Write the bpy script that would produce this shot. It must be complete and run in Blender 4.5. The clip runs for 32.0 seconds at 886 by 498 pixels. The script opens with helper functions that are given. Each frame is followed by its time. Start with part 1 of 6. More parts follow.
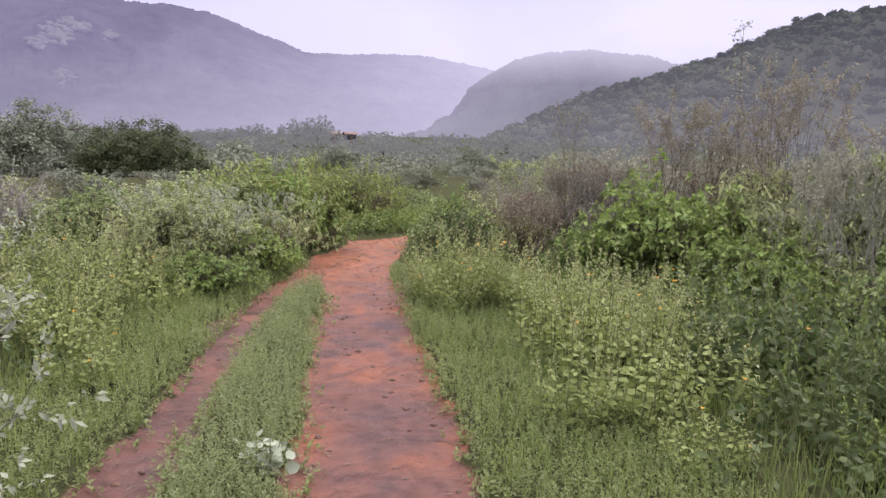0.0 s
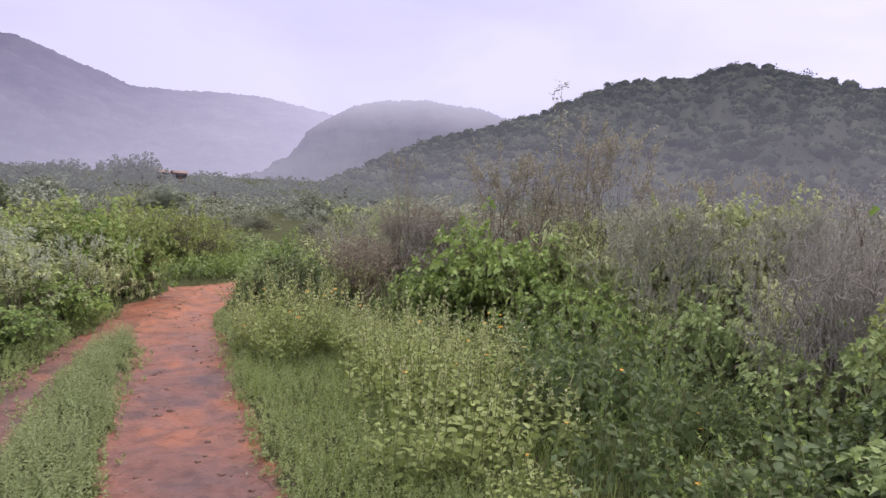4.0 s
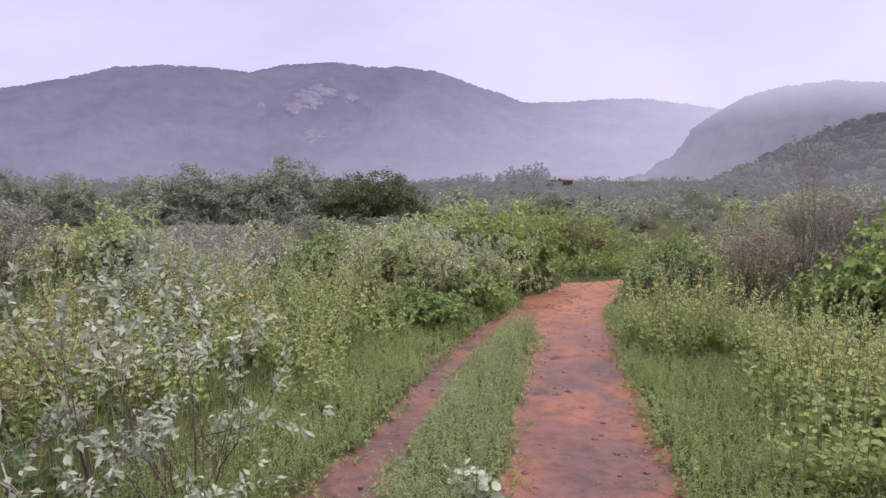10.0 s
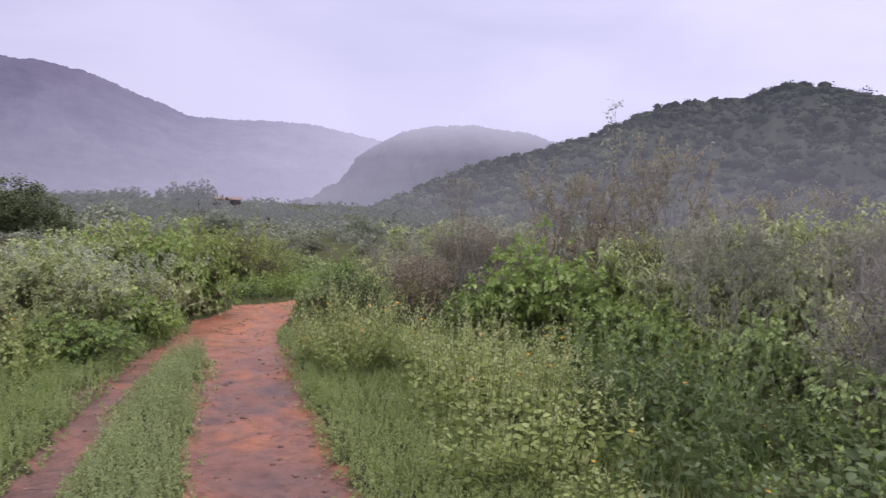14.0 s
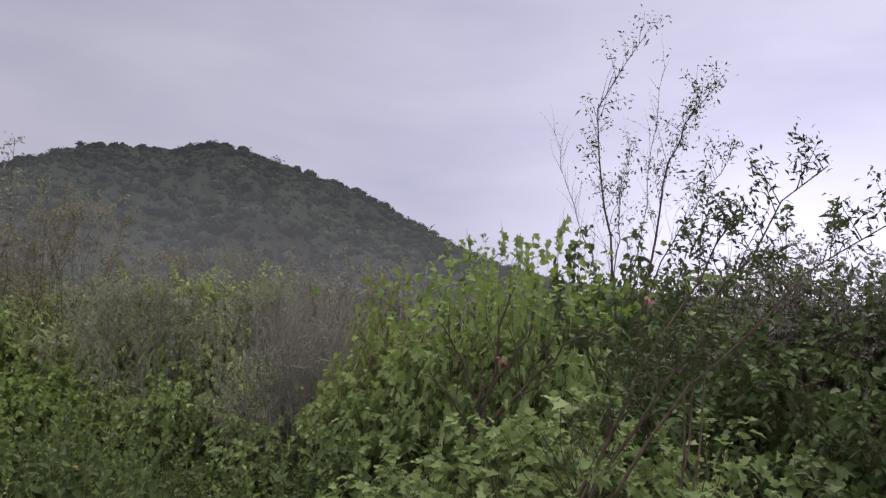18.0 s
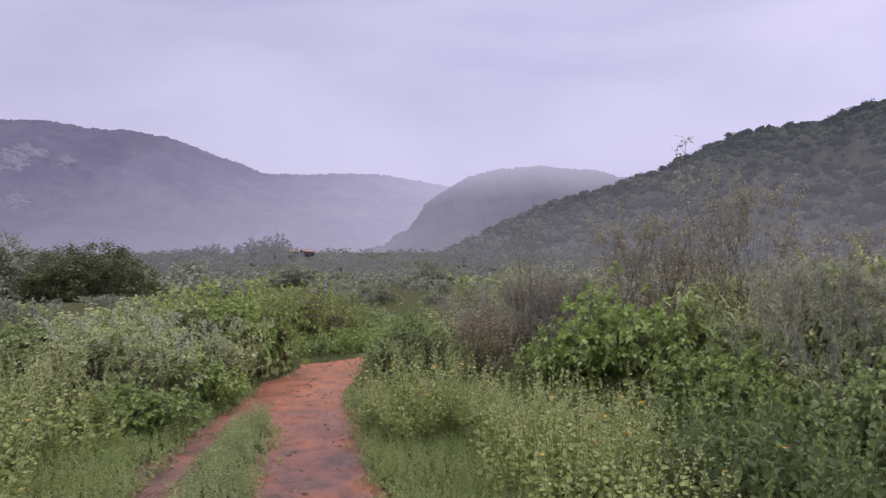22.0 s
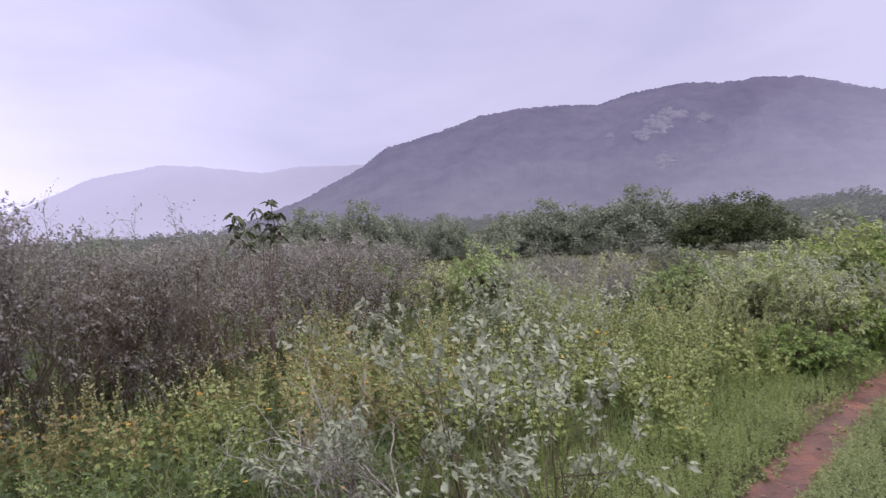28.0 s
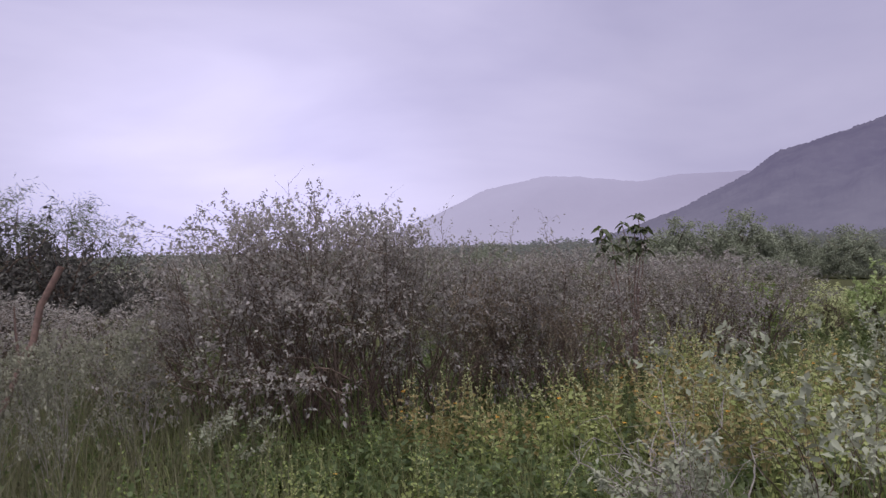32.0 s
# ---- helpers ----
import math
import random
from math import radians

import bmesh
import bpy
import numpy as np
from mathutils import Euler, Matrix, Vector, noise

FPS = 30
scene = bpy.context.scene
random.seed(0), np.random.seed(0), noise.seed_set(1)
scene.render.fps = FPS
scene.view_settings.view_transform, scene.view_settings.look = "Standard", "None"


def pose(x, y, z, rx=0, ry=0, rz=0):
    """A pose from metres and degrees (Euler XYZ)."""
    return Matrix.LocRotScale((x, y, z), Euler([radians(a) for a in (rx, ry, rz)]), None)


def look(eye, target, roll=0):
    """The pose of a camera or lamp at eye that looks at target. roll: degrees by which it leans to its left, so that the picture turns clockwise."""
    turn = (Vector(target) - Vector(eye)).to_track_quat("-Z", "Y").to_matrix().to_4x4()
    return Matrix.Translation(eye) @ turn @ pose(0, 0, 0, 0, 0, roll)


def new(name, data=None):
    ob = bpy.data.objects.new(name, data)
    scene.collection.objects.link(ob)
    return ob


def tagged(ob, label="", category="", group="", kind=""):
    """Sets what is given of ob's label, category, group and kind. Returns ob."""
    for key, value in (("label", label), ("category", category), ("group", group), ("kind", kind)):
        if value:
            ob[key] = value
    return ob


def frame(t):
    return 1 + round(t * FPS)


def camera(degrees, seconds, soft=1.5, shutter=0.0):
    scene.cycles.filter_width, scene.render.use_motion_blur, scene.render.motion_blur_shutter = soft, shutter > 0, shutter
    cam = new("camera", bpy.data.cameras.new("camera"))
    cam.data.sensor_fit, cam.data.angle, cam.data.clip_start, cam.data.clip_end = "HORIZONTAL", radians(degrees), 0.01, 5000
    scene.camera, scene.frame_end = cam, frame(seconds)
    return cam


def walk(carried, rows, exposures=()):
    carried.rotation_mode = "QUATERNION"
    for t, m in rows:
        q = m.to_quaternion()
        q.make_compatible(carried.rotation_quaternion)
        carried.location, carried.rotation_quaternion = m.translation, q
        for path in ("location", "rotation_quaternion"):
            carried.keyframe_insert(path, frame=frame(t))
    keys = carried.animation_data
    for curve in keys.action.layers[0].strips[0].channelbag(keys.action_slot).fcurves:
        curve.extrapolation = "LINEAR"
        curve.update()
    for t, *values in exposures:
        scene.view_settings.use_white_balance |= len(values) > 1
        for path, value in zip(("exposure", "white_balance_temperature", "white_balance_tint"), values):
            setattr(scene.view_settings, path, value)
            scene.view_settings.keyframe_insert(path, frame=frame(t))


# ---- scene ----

# Camera: seconds, place, heading to the left of +y, pitch up, lean to the left.
cam = camera(65.9, 32.0, soft=1.35, shutter=0.2)
STAND = [
    (0, -0.035, -0.086, 1.552, -3.02, -8.86, 1.60),
    (0.5, -0.016, -0.048, 1.548, -5.25, -9.96, 1.53),
    (1, -0.014, 0.004, 1.522, -7.72, -9.33, 2.23),
    (1.5, 0.014, 0.045, 1.513, -8.81, -9.72, 2.51),
    (2, 0.026, 0.052, 1.522, -9.46, -9.19, 1.93),
    (2.5, 0.034, 0.031, 1.523, -10.33, -7.70, 1.61),
    (3, 0.066, 0.041, 1.541, -12.04, -7.40, 0.56),
    (3.5, 0.073, 0.012, 1.559, -13.20, -6.77, 1.21),
    (4, 0.050, 0.027, 1.560, -16.39, -4.61, 3.23),
    (4.5, 0.111, 0.036, 1.548, -17.96, -2.47, 4.57),
    (6.5, 0.113, -0.020, 1.464, -17.39, -3.03, 3.22),
    (7, 0.076, 0.023, 1.477, -12.48, -3.08, 2.72),
    (7.5, 0.076, 0.037, 1.480, -6.98, -3.15, 0.88),
    (8, 0.054, -0.014, 1.492, -2.36, -3.14, 0.99),
    (8.5, 0.044, -0.032, 1.497, 0.16, -3.25, 1.69),
    (9, 0.026, -0.068, 1.508, 4.55, -3.79, 0.05),
    (9.5, 0.012, -0.092, 1.508, 10.64, -5.60, -0.24),
    (10, -0.007, -0.093, 1.491, 15.02, -5.32, 0.19),
    (10.5, -0.027, -0.103, 1.476, 16.69, -7.43, 1.38),
    (11, -0.030, -0.089, 1.470, 18.59, -7.89, 0.57),
    (11.5, -0.036, -0.081, 1.469, 21.25, -8.35, 0.60),
    (12, -0.059, -0.113, 1.473, 24.07, -8.82, 0.15),
    (12.5, -0.104, -0.114, 1.478, 20.95, -8.22, -0.03),
    (13, -0.095, -0.122, 1.499, 10.84, -5.37, 0.79),
    (13.5, -0.067, -0.065, 1.493, -4.02, -4.15, 2.19),
    (14, -0.079, -0.079, 1.487, -12.29, -2.80, 2.76),
    (14.5, -0.039, -0.113, 1.505, -19.86, -2.50, 3.80),
    (15, -0.031, -0.084, 1.507, -29.61, 0.08, 4.85),
    (15.5, -0.002, -0.051, 1.533, -36.09, 0.99, 5.36),
    (17.5, 0.111, -0.010, 1.606, -57.18, 3.99, 3.26),
    (18, 0.140, 0.024, 1.606, -57.59, 4.00, 3.95),
    (18.5, 0.154, 0.014, 1.601, -53.90, 2.56, 3.76),
    (19, 0.106, 0.021, 1.607, -45.09, 1.11, 2.61),
    (19.5, 0.115, 0.097, 1.579, -33.03, -1.25, 2.21),
    (20, 0.056, 0.126, 1.591, -23.05, -1.14, 1.70),
    (20.5, 0.042, 0.128, 1.593, -16.24, 0.03, 0.80),
    (21, 0.035, 0.130, 1.585, -12.39, 0.67, 1.07),
    (21.5, 0.026, 0.131, 1.591, -9.13, 0.63, 1.06),
    (22, 0.034, 0.160, 1.592, -6.27, 0.68, 0.04),
    (22.5, 0.010, 0.135, 1.591, -1.27, 0.78, -0.25),
    (23, -0.028, 0.174, 1.546, 1.41, -0.18, 0.14),
    (23.5, -0.007, 0.162, 1.576, 3.45, -0.89, -0.32),
    (24, -0.015, 0.147, 1.579, 4.01, -1.23, -0.81),
    (24.5, -0.016, 0.113, 1.575, 6.66, -0.88, -0.97),
    (25, -0.057, 0.108, 1.590, 11.80, -0.71, -2.37),
    (25.5, -0.077, 0.111, 1.558, 18.93, -1.59, -3.35),
    (27.5, -0.117, 0.059, 1.518, 39.40, -2.98, -1.84),
    (28, -0.059, -0.022, 1.540, 43.87, -2.18, -3.12),
    (28.5, -0.066, -0.042, 1.547, 48.84, -0.48, -2.35),
    (29, -0.073, -0.039, 1.541, 54.02, -1.67, -1.59),
    (29.5, -0.079, -0.038, 1.540, 58.05, -1.17, -1.83),
    (30, -0.056, -0.034, 1.534, 62.08, -0.70, -1.63),
    (30.5, -0.065, -0.012, 1.529, 65.29, 0.27, -1.40),
    (31, -0.054, -0.008, 1.529, 67.44, 0.99, -1.33),
    (31.5, 0.001, 0.003, 1.560, 70.60, -0.17, -1.47),
    (32, 0.058, 0.015, 1.589, 74.44, -0.14, -1.73),
]


def held(x, y, z, heading, pitch, lean):
    a, b = radians(heading), radians(pitch)
    ahead = Vector((-math.sin(a) * math.cos(b), math.cos(a) * math.cos(b), math.sin(b)))
    return look((x, y, z), Vector((x, y, z)) + ahead, lean)


walk(cam, [(row[0], held(*row[1:])) for row in STAND], exposures=[(0.0, 0.31, 6550, 11.5), (1.0, 0.49, 6600, 10.5), (2.0, 0.62, 6650, 9.5), (3.0, 0.39, 6600, 9.5), (4.0, 0.22, 6500, 11.0), (7.0, 0.00, 6450, 11.0), (9.0, 0.10, 6400, 12.0), (12.0, 0.41, 6450, 12.0), (13.0, 0.32, 6450, 12.5), (14.0, 0.09, 6400, 11.0), (15.0, -0.11, 6450, 10.0), (17.5, -0.59, 6900, 0.0), (18.3, -0.49, 6900, 1.0), (19.2, -0.24, 6650, 4.5), (20.5, -0.04, 6450, 10.0), (23.0, -0.16, 6400, 11.0), (25.0, -0.05, 6350, 11.0), (28.0, 0.02, 6350, 12.0), (29.0, -0.18, 6350, 12.5), (30.0, -0.25, 6400, 12.0), (32.0, -0.42, 6450, 13.0)])

# ---- sky and sun: a bright, lilac-grey rain sky ----
world = bpy.data.worlds.new("rain_sky")
scene.world = world
world.use_nodes = True
wn, wl = world.node_tree.nodes, world.node_tree.links
wn.clear()


def wnode(kind, **values):
    n = wn.new(kind)
    for key, value in values.items():
        n.inputs[key].default_value = value
    return n


w_out, w_back = wn.new("ShaderNodeOutputWorld"), wnode("ShaderNodeBackground", Strength=1.0)
w_dir, w_sep = wn.new("ShaderNodeTexCoord"), wn.new("ShaderNodeSeparateXYZ")
wl.new(w_dir.outputs["Generated"], w_sep.inputs[0])
sky = wn.new("ShaderNodeTexSky")
sky.sky_type, sky.sun_disc = "NISHITA", False
sky.sun_elevation, sky.sun_rotation, sky.dust_density = radians(58), radians(70), 4.0
w_map = wn.new("ShaderNodeMapping")
w_map.inputs["Scale"].default_value = (1.0, 1.0, 3.4)
wl.new(w_dir.outputs["Generated"], w_map.inputs["Vector"])
w_noise = wnode("ShaderNodeTexNoise", Scale=1.7, Detail=5.0, Roughness=0.5, Distortion=0.35)
wl.new(w_map.outputs[0], w_noise.inputs["Vector"])
w_ramp = wn.new("ShaderNodeValToRGB")
w_ramp.color_ramp.elements[0].position, w_ramp.color_ramp.elements[0].color = 0.30, (0.59, 0.562, 0.845, 1)
w_ramp.color_ramp.elements[1].position, w_ramp.color_ramp.elements[1].color = 0.66, (0.80, 0.757, 1.04, 1)
wl.new(w_noise.outputs["Fac"], w_ramp.inputs["Fac"])
# The cover thins towards the east and the west, and is brightest overhead.
w_side = wn.new("ShaderNodeMapRange")
w_side.inputs["From Min"].default_value, w_side.inputs["From Max"].default_value = -1.0, 1.0
wl.new(w_sep.outputs["X"], w_side.inputs["Value"])
w_sidemap = wn.new("ShaderNodeValToRGB")
w_sidemap.color_ramp.interpolation = "LINEAR"
for k, (spot, much) in enumerate([(0.0, 1.62), (0.03, 1.18), (0.09, 0.95), (0.20, 0.87), (0.36, 0.87), (0.5, 0.93), (0.63, 0.96), (0.72, 0.94), (0.83, 1.06), (0.92, 1.36), (0.97, 1.65), (1.0, 2.1)]):
    stop = w_sidemap.color_ramp.elements[k] if k < 2 else w_sidemap.color_ramp.elements.new(spot)
    stop.position, stop.color = spot, (much, much, much, 1)
wl.new(w_side.outputs[0], w_sidemap.inputs["Fac"])
w_up = wn.new("ShaderNodeMapRange")
w_up.inputs["From Min"].default_value, w_up.inputs["From Max"].default_value = 0.42, 0.95
w_up.inputs["To Min"].default_value, w_up.inputs["To Max"].default_value = 1.0, 4.4
wl.new(w_sep.outputs["Z"], w_up.inputs["Value"])
w_mul = wn.new("ShaderNodeMath")
w_mul.operation = "MULTIPLY"
wl.new(w_sidemap.outputs[0], w_mul.inputs[0])
wl.new(w_up.outputs[0], w_mul.inputs[1])
w_white = wn.new("ShaderNodeMix")
w_white.data_type = "RGBA"
w_white.inputs["B"].default_value = (0.84, 0.82, 0.81, 1)
w_high = wn.new("ShaderNodeMapRange")
w_high.inputs["From Min"].default_value, w_high.inputs["From Max"].default_value = 0.40, 0.70
wl.new(w_sep.outputs["Z"], w_high.inputs["Value"])
wl.new(w_high.outputs[0], w_white.inputs["Factor"])
wl.new(w_ramp.outputs["Color"], w_white.inputs["A"])
w_scale = wn.new("ShaderNodeVectorMath")
w_scale.operation = "SCALE"
wl.new(w_white.outputs["Result"], w_scale.inputs[0])
wl.new(w_mul.outputs[0], w_scale.inputs["Scale"])
w_blue = wn.new("ShaderNodeVectorMath")
w_blue.operation = "SCALE"
w_blue.inputs["Scale"].default_value = 0.1
wl.new(sky.outputs["Color"], w_blue.inputs[0])
w_mix = wn.new("ShaderNodeMix")
w_mix.data_type = "RGBA"
w_mix.inputs["Factor"].default_value = 0.93
wl.new(w_blue.outputs[0], w_mix.inputs["A"])
wl.new(w_scale.outputs[0], w_mix.inputs["B"])
wl.new(w_mix.outputs["Result"], w_back.inputs["Color"])
wl.new(w_back.outputs[0], w_out.inputs["Surface"])

sun_data = bpy.data.lights.new("sun", "SUN")
sun_data.energy, sun_data.angle, sun_data.color = 1.5, radians(28), (1.0, 0.97, 0.96)
sun = new("sun", sun_data)
sun.matrix_world = look((40, 15, 70), (0, 0, 0))


# ---- materials ----
def material(name, rough=0.6):
    m = bpy.data.materials.new(name)
    m.use_nodes = True
    n = m.node_tree.nodes
    b = n["Principled BSDF"]
    b.inputs["Roughness"].default_value = rough
    return m, n, m.node_tree.links, b


def ramp(n, stops):
    r = n.new("ShaderNodeValToRGB")
    e = r.color_ramp.elements
    while len(e) < len(stops):
        e.new(0.5)
    for k, (p, c) in enumerate(stops):
        e[k].position, e[k].color = p, (*c, 1)
    return r


def noise_tex(n, l, scale, detail=4.0, rough=0.55, coords="Object"):
    c, t = n.new("ShaderNodeTexCoord"), n.new("ShaderNodeTexNoise")
    t.inputs["Scale"].default_value, t.inputs["Detail"].default_value, t.inputs["Roughness"].default_value = scale, detail, rough
    l.new(c.outputs[coords], t.inputs["Vector"])
    return t


def leaf_material(name, dark, mid, pale, odd, rough=0.62, through_light=0.42):
    """Leaves: each one takes its own tint, each plant leans a little, and blotches run across the crown."""
    m, n, l, b = material(name, rough)
    geo, info = n.new("ShaderNodeNewGeometry"), n.new("ShaderNodeObjectInfo")
    r = ramp(n, [(0.0, dark), (0.45, mid), (0.86, pale), (1.0, odd)])
    big = noise_tex(n, l, 3.0, 3.0)
    s1, s2 = n.new("ShaderNodeMath"), n.new("ShaderNodeMath")
    s1.operation, s2.operation, s2.use_clamp = "MULTIPLY_ADD", "MULTIPLY_ADD", True
    s1.inputs[1].default_value, s2.inputs[1].default_value = 0.55, 0.45
    l.new(big.outputs["Fac"], s1.inputs[0])
    l.new(geo.outputs["Random Per Island"], s2.inputs[0])
    s0 = n.new("ShaderNodeMath")
    s0.operation = "MULTIPLY_ADD"
    s0.inputs[1].default_value, s0.inputs[2].default_value = 0.24, -0.12
    l.new(info.outputs["Random"], s0.inputs[0])
    l.new(s0.outputs[0], s1.inputs[2])
    l.new(s1.outputs[0], s2.inputs[2])
    l.new(s2.outputs[0], r.inputs["Fac"])
    l.new(r.outputs["Color"], b.inputs["Base Color"])
    t, mix = n.new("ShaderNodeBsdfTranslucent"), n.new("ShaderNodeMixShader")
    mix.inputs["Fac"].default_value = through_light
    l.new(r.outputs["Color"], t.inputs["Color"])
    l.new(b.outputs[0], mix.inputs[1])
    l.new(t.outputs[0], mix.inputs[2])
    l.new(mix.outputs[0], n["Material Output"].inputs["Surface"])
    return m


def bark_material(name, dark, pale):
    m, n, l, b = material(name, 0.85)
    t = noise_tex(n, l, 22.0, 6.0)
    r = ramp(n, [(0.3, dark), (0.7, pale)])
    l.new(t.outputs["Fac"], r.inputs["Fac"])
    l.new(r.outputs["Color"], b.inputs["Base Color"])
    bump = n.new("ShaderNodeBump")
    bump.inputs["Strength"].default_value, bump.inputs["Distance"].default_value = 0.5, 0.004
    l.new(t.outputs["Fac"], bump.inputs["Height"])
    l.new(bump.outputs[0], b.inputs["Normal"])
    return m


HERB = leaf_material("pale_herb_leaf", (0.118, 0.148, 0.048), (0.243, 0.285, 0.089), (0.361, 0.392, 0.159), (0.427, 0.425, 0.221))
LOBED = leaf_material("lobed_green_leaf", (0.120, 0.165, 0.069), (0.241, 0.305, 0.122), (0.367, 0.431, 0.198), (0.483, 0.468, 0.278))
HERB_TIP = leaf_material("herb_tip", (0.256, 0.275, 0.125), (0.356, 0.373, 0.180), (0.430, 0.438, 0.260), (0.464, 0.430, 0.296))
GREEN = leaf_material("bright_green_leaf", (0.078, 0.121, 0.037), (0.178, 0.250, 0.065), (0.294, 0.370, 0.104), (0.363, 0.405, 0.141))
UNDER = leaf_material("undergrowth_leaf", (0.033, 0.053, 0.020), (0.074, 0.107, 0.036), (0.134, 0.170, 0.066), (0.212, 0.213, 0.107))
DROOP = leaf_material("olive_drooping_leaf", (0.152, 0.179, 0.083), (0.295, 0.329, 0.152), (0.472, 0.488, 0.257), (0.596, 0.546, 0.298))
GREYLEAF = leaf_material("grey_leaf", (0.117, 0.110, 0.100), (0.230, 0.214, 0.200), (0.367, 0.338, 0.326), (0.469, 0.431, 0.425))
SILVER = leaf_material("silver_leaf", (0.165, 0.181, 0.127), (0.269, 0.287, 0.213), (0.379, 0.392, 0.307), (0.479, 0.474, 0.396), 0.8, 0.3)
DRYLEAF = leaf_material("dry_leaf", (0.092, 0.070, 0.050), (0.173, 0.136, 0.101), (0.265, 0.218, 0.167), (0.305, 0.249, 0.174))
YELLOW = leaf_material("yellowing_leaf", (0.150, 0.131, 0.057), (0.265, 0.217, 0.088), (0.392, 0.287, 0.139), (0.508, 0.261, 0.139))
TREELEAF = leaf_material("tree_leaf", (0.037, 0.046, 0.022), (0.066, 0.083, 0.036), (0.111, 0.128, 0.056), (0.157, 0.158, 0.075))
GRASS = leaf_material("grass_blade", (0.097, 0.131, 0.039), (0.189, 0.249, 0.067), (0.286, 0.342, 0.111), (0.360, 0.355, 0.168))
WEED = leaf_material("low_weed_leaf", (0.118, 0.150, 0.058), (0.215, 0.257, 0.098), (0.312, 0.342, 0.149), (0.362, 0.351, 0.197))
# Scrub and valley leaves are paled and greyed to imitate haze over distance.
FARLEAF = leaf_material("haze_paled_scrub_leaf", (0.129, 0.139, 0.101), (0.177, 0.188, 0.132), (0.222, 0.231, 0.162), (0.263, 0.258, 0.188), 0.9, 0.25)
VALLEYLEAF = leaf_material("haze_paled_valley_leaf", (0.161, 0.170, 0.134), (0.199, 0.212, 0.160), (0.239, 0.249, 0.187), (0.270, 0.268, 0.209), 0.9, 0.2)
PALEGREY = leaf_material("dull_grey_green_leaf", (0.130, 0.132, 0.098), (0.235, 0.236, 0.178), (0.360, 0.352, 0.275), (0.470, 0.440, 0.355))
TANLEAF = leaf_material("tan_leaf", (0.14, 0.125, 0.09), (0.235, 0.212, 0.155), (0.335, 0.305, 0.235), (0.43, 0.39, 0.31))
DARKBUSH = leaf_material("dusky_brown_leaf", (0.030, 0.028, 0.026), (0.058, 0.054, 0.050), (0.095, 0.090, 0.082), (0.13, 0.12, 0.11), 0.8, 0.2)
DULLGRASS = leaf_material("dull_grass_blade", (0.075, 0.075, 0.040), (0.130, 0.128, 0.072), (0.200, 0.190, 0.115), (0.300, 0.270, 0.165))
BENDLEAF = leaf_material("yellow_green_leaf", (0.110, 0.136, 0.044), (0.215, 0.253, 0.075), (0.312, 0.342, 0.123), (0.380, 0.371, 0.158))
# Haze is mixed into this tree leaf's base colour, for trees about 40 m off.
HAZELEAF = leaf_material("haze_paled_tree_leaf", (0.166, 0.182, 0.138), (0.199, 0.219, 0.162), (0.235, 0.257, 0.186), (0.260, 0.277, 0.201), 0.9, 0.3)
STRIPLEAF = leaf_material("grey_green_low_leaf", (0.124, 0.154, 0.069), (0.221, 0.260, 0.114), (0.324, 0.354, 0.168), (0.389, 0.385, 0.215))
RANK = leaf_material("rank_grass_blade", (0.080, 0.102, 0.040), (0.153, 0.181, 0.069), (0.231, 0.250, 0.109), (0.321, 0.301, 0.162))
PINK = leaf_material("pink_petal", (0.50, 0.16, 0.26), (0.60, 0.24, 0.34), (0.66, 0.34, 0.42), (0.70, 0.45, 0.5), 0.5, 0.4)
FLOWER = leaf_material("orange_petal", (0.60, 0.25, 0.03), (0.72, 0.36, 0.05), (0.80, 0.50, 0.10), (0.80, 0.60, 0.20), 0.5, 0.4)
WHITELEAF = leaf_material("white_leaf", (0.26, 0.30, 0.21), (0.33, 0.37, 0.28), (0.39, 0.42, 0.34), (0.42, 0.44, 0.37), 0.5, 0.3)
BARK = bark_material("brown_twig_bark", (0.05, 0.032, 0.024), (0.16, 0.115, 0.09))
DEADBARK = bark_material("grey_dead_bark", (0.15, 0.135, 0.125), (0.36, 0.33, 0.31))
STALK = bark_material("green_stalk", (0.09, 0.10, 0.035), (0.22, 0.22, 0.10))

# Ground: red earth where it is bare, dark litter and moss elsewhere.
EARTH, gn, gl, gb = material("red_earth_ground", 0.7)
attr = gn.new("ShaderNodeAttribute")
attr.attribute_name = "bare"
fine, coarse, blot = noise_tex(gn, gl, 9.0, 8.0, 0.62), noise_tex(gn, gl, 1.5, 5.0), noise_tex(gn, gl, 3.4, 6.0, 0.6)
earth = ramp(gn, [(0.34, (0.092, 0.040, 0.036)), (0.50, (0.122, 0.048, 0.038)), (0.68, (0.190, 0.064, 0.035))])
soil = ramp(gn, [(0.3, (0.03, 0.03, 0.016)), (0.55, (0.05, 0.052, 0.025)), (0.75, (0.075, 0.078, 0.038))])
rim = gn.new("ShaderNodeAttribute")
rim.attribute_name = "rim"
rimmed = gn.new("ShaderNodeMath")
rimmed.operation = "MULTIPLY_ADD"
rimmed.inputs[1].default_value = 0.11
gl.new(rim.outputs["Fac"], rimmed.inputs[0])
gl.new(coarse.outputs["Fac"], rimmed.inputs[2])
gl.new(rimmed.outputs[0], earth.inputs["Fac"])
gl.new(fine.outputs["Fac"], soil.inputs["Fac"])
speck = ramp(gn, [(0.36, (0.62, 0.57, 0.58)), (0.52, (1.0, 1.0, 1.0)), (0.7, (1.08, 1.02, 0.98))])
gl.new(fine.outputs["Fac"], speck.inputs["Fac"])
emul = gn.new("ShaderNodeMix")
emul.data_type, emul.blend_type = "RGBA", "MULTIPLY"
emul.inputs["Factor"].default_value = 1.0
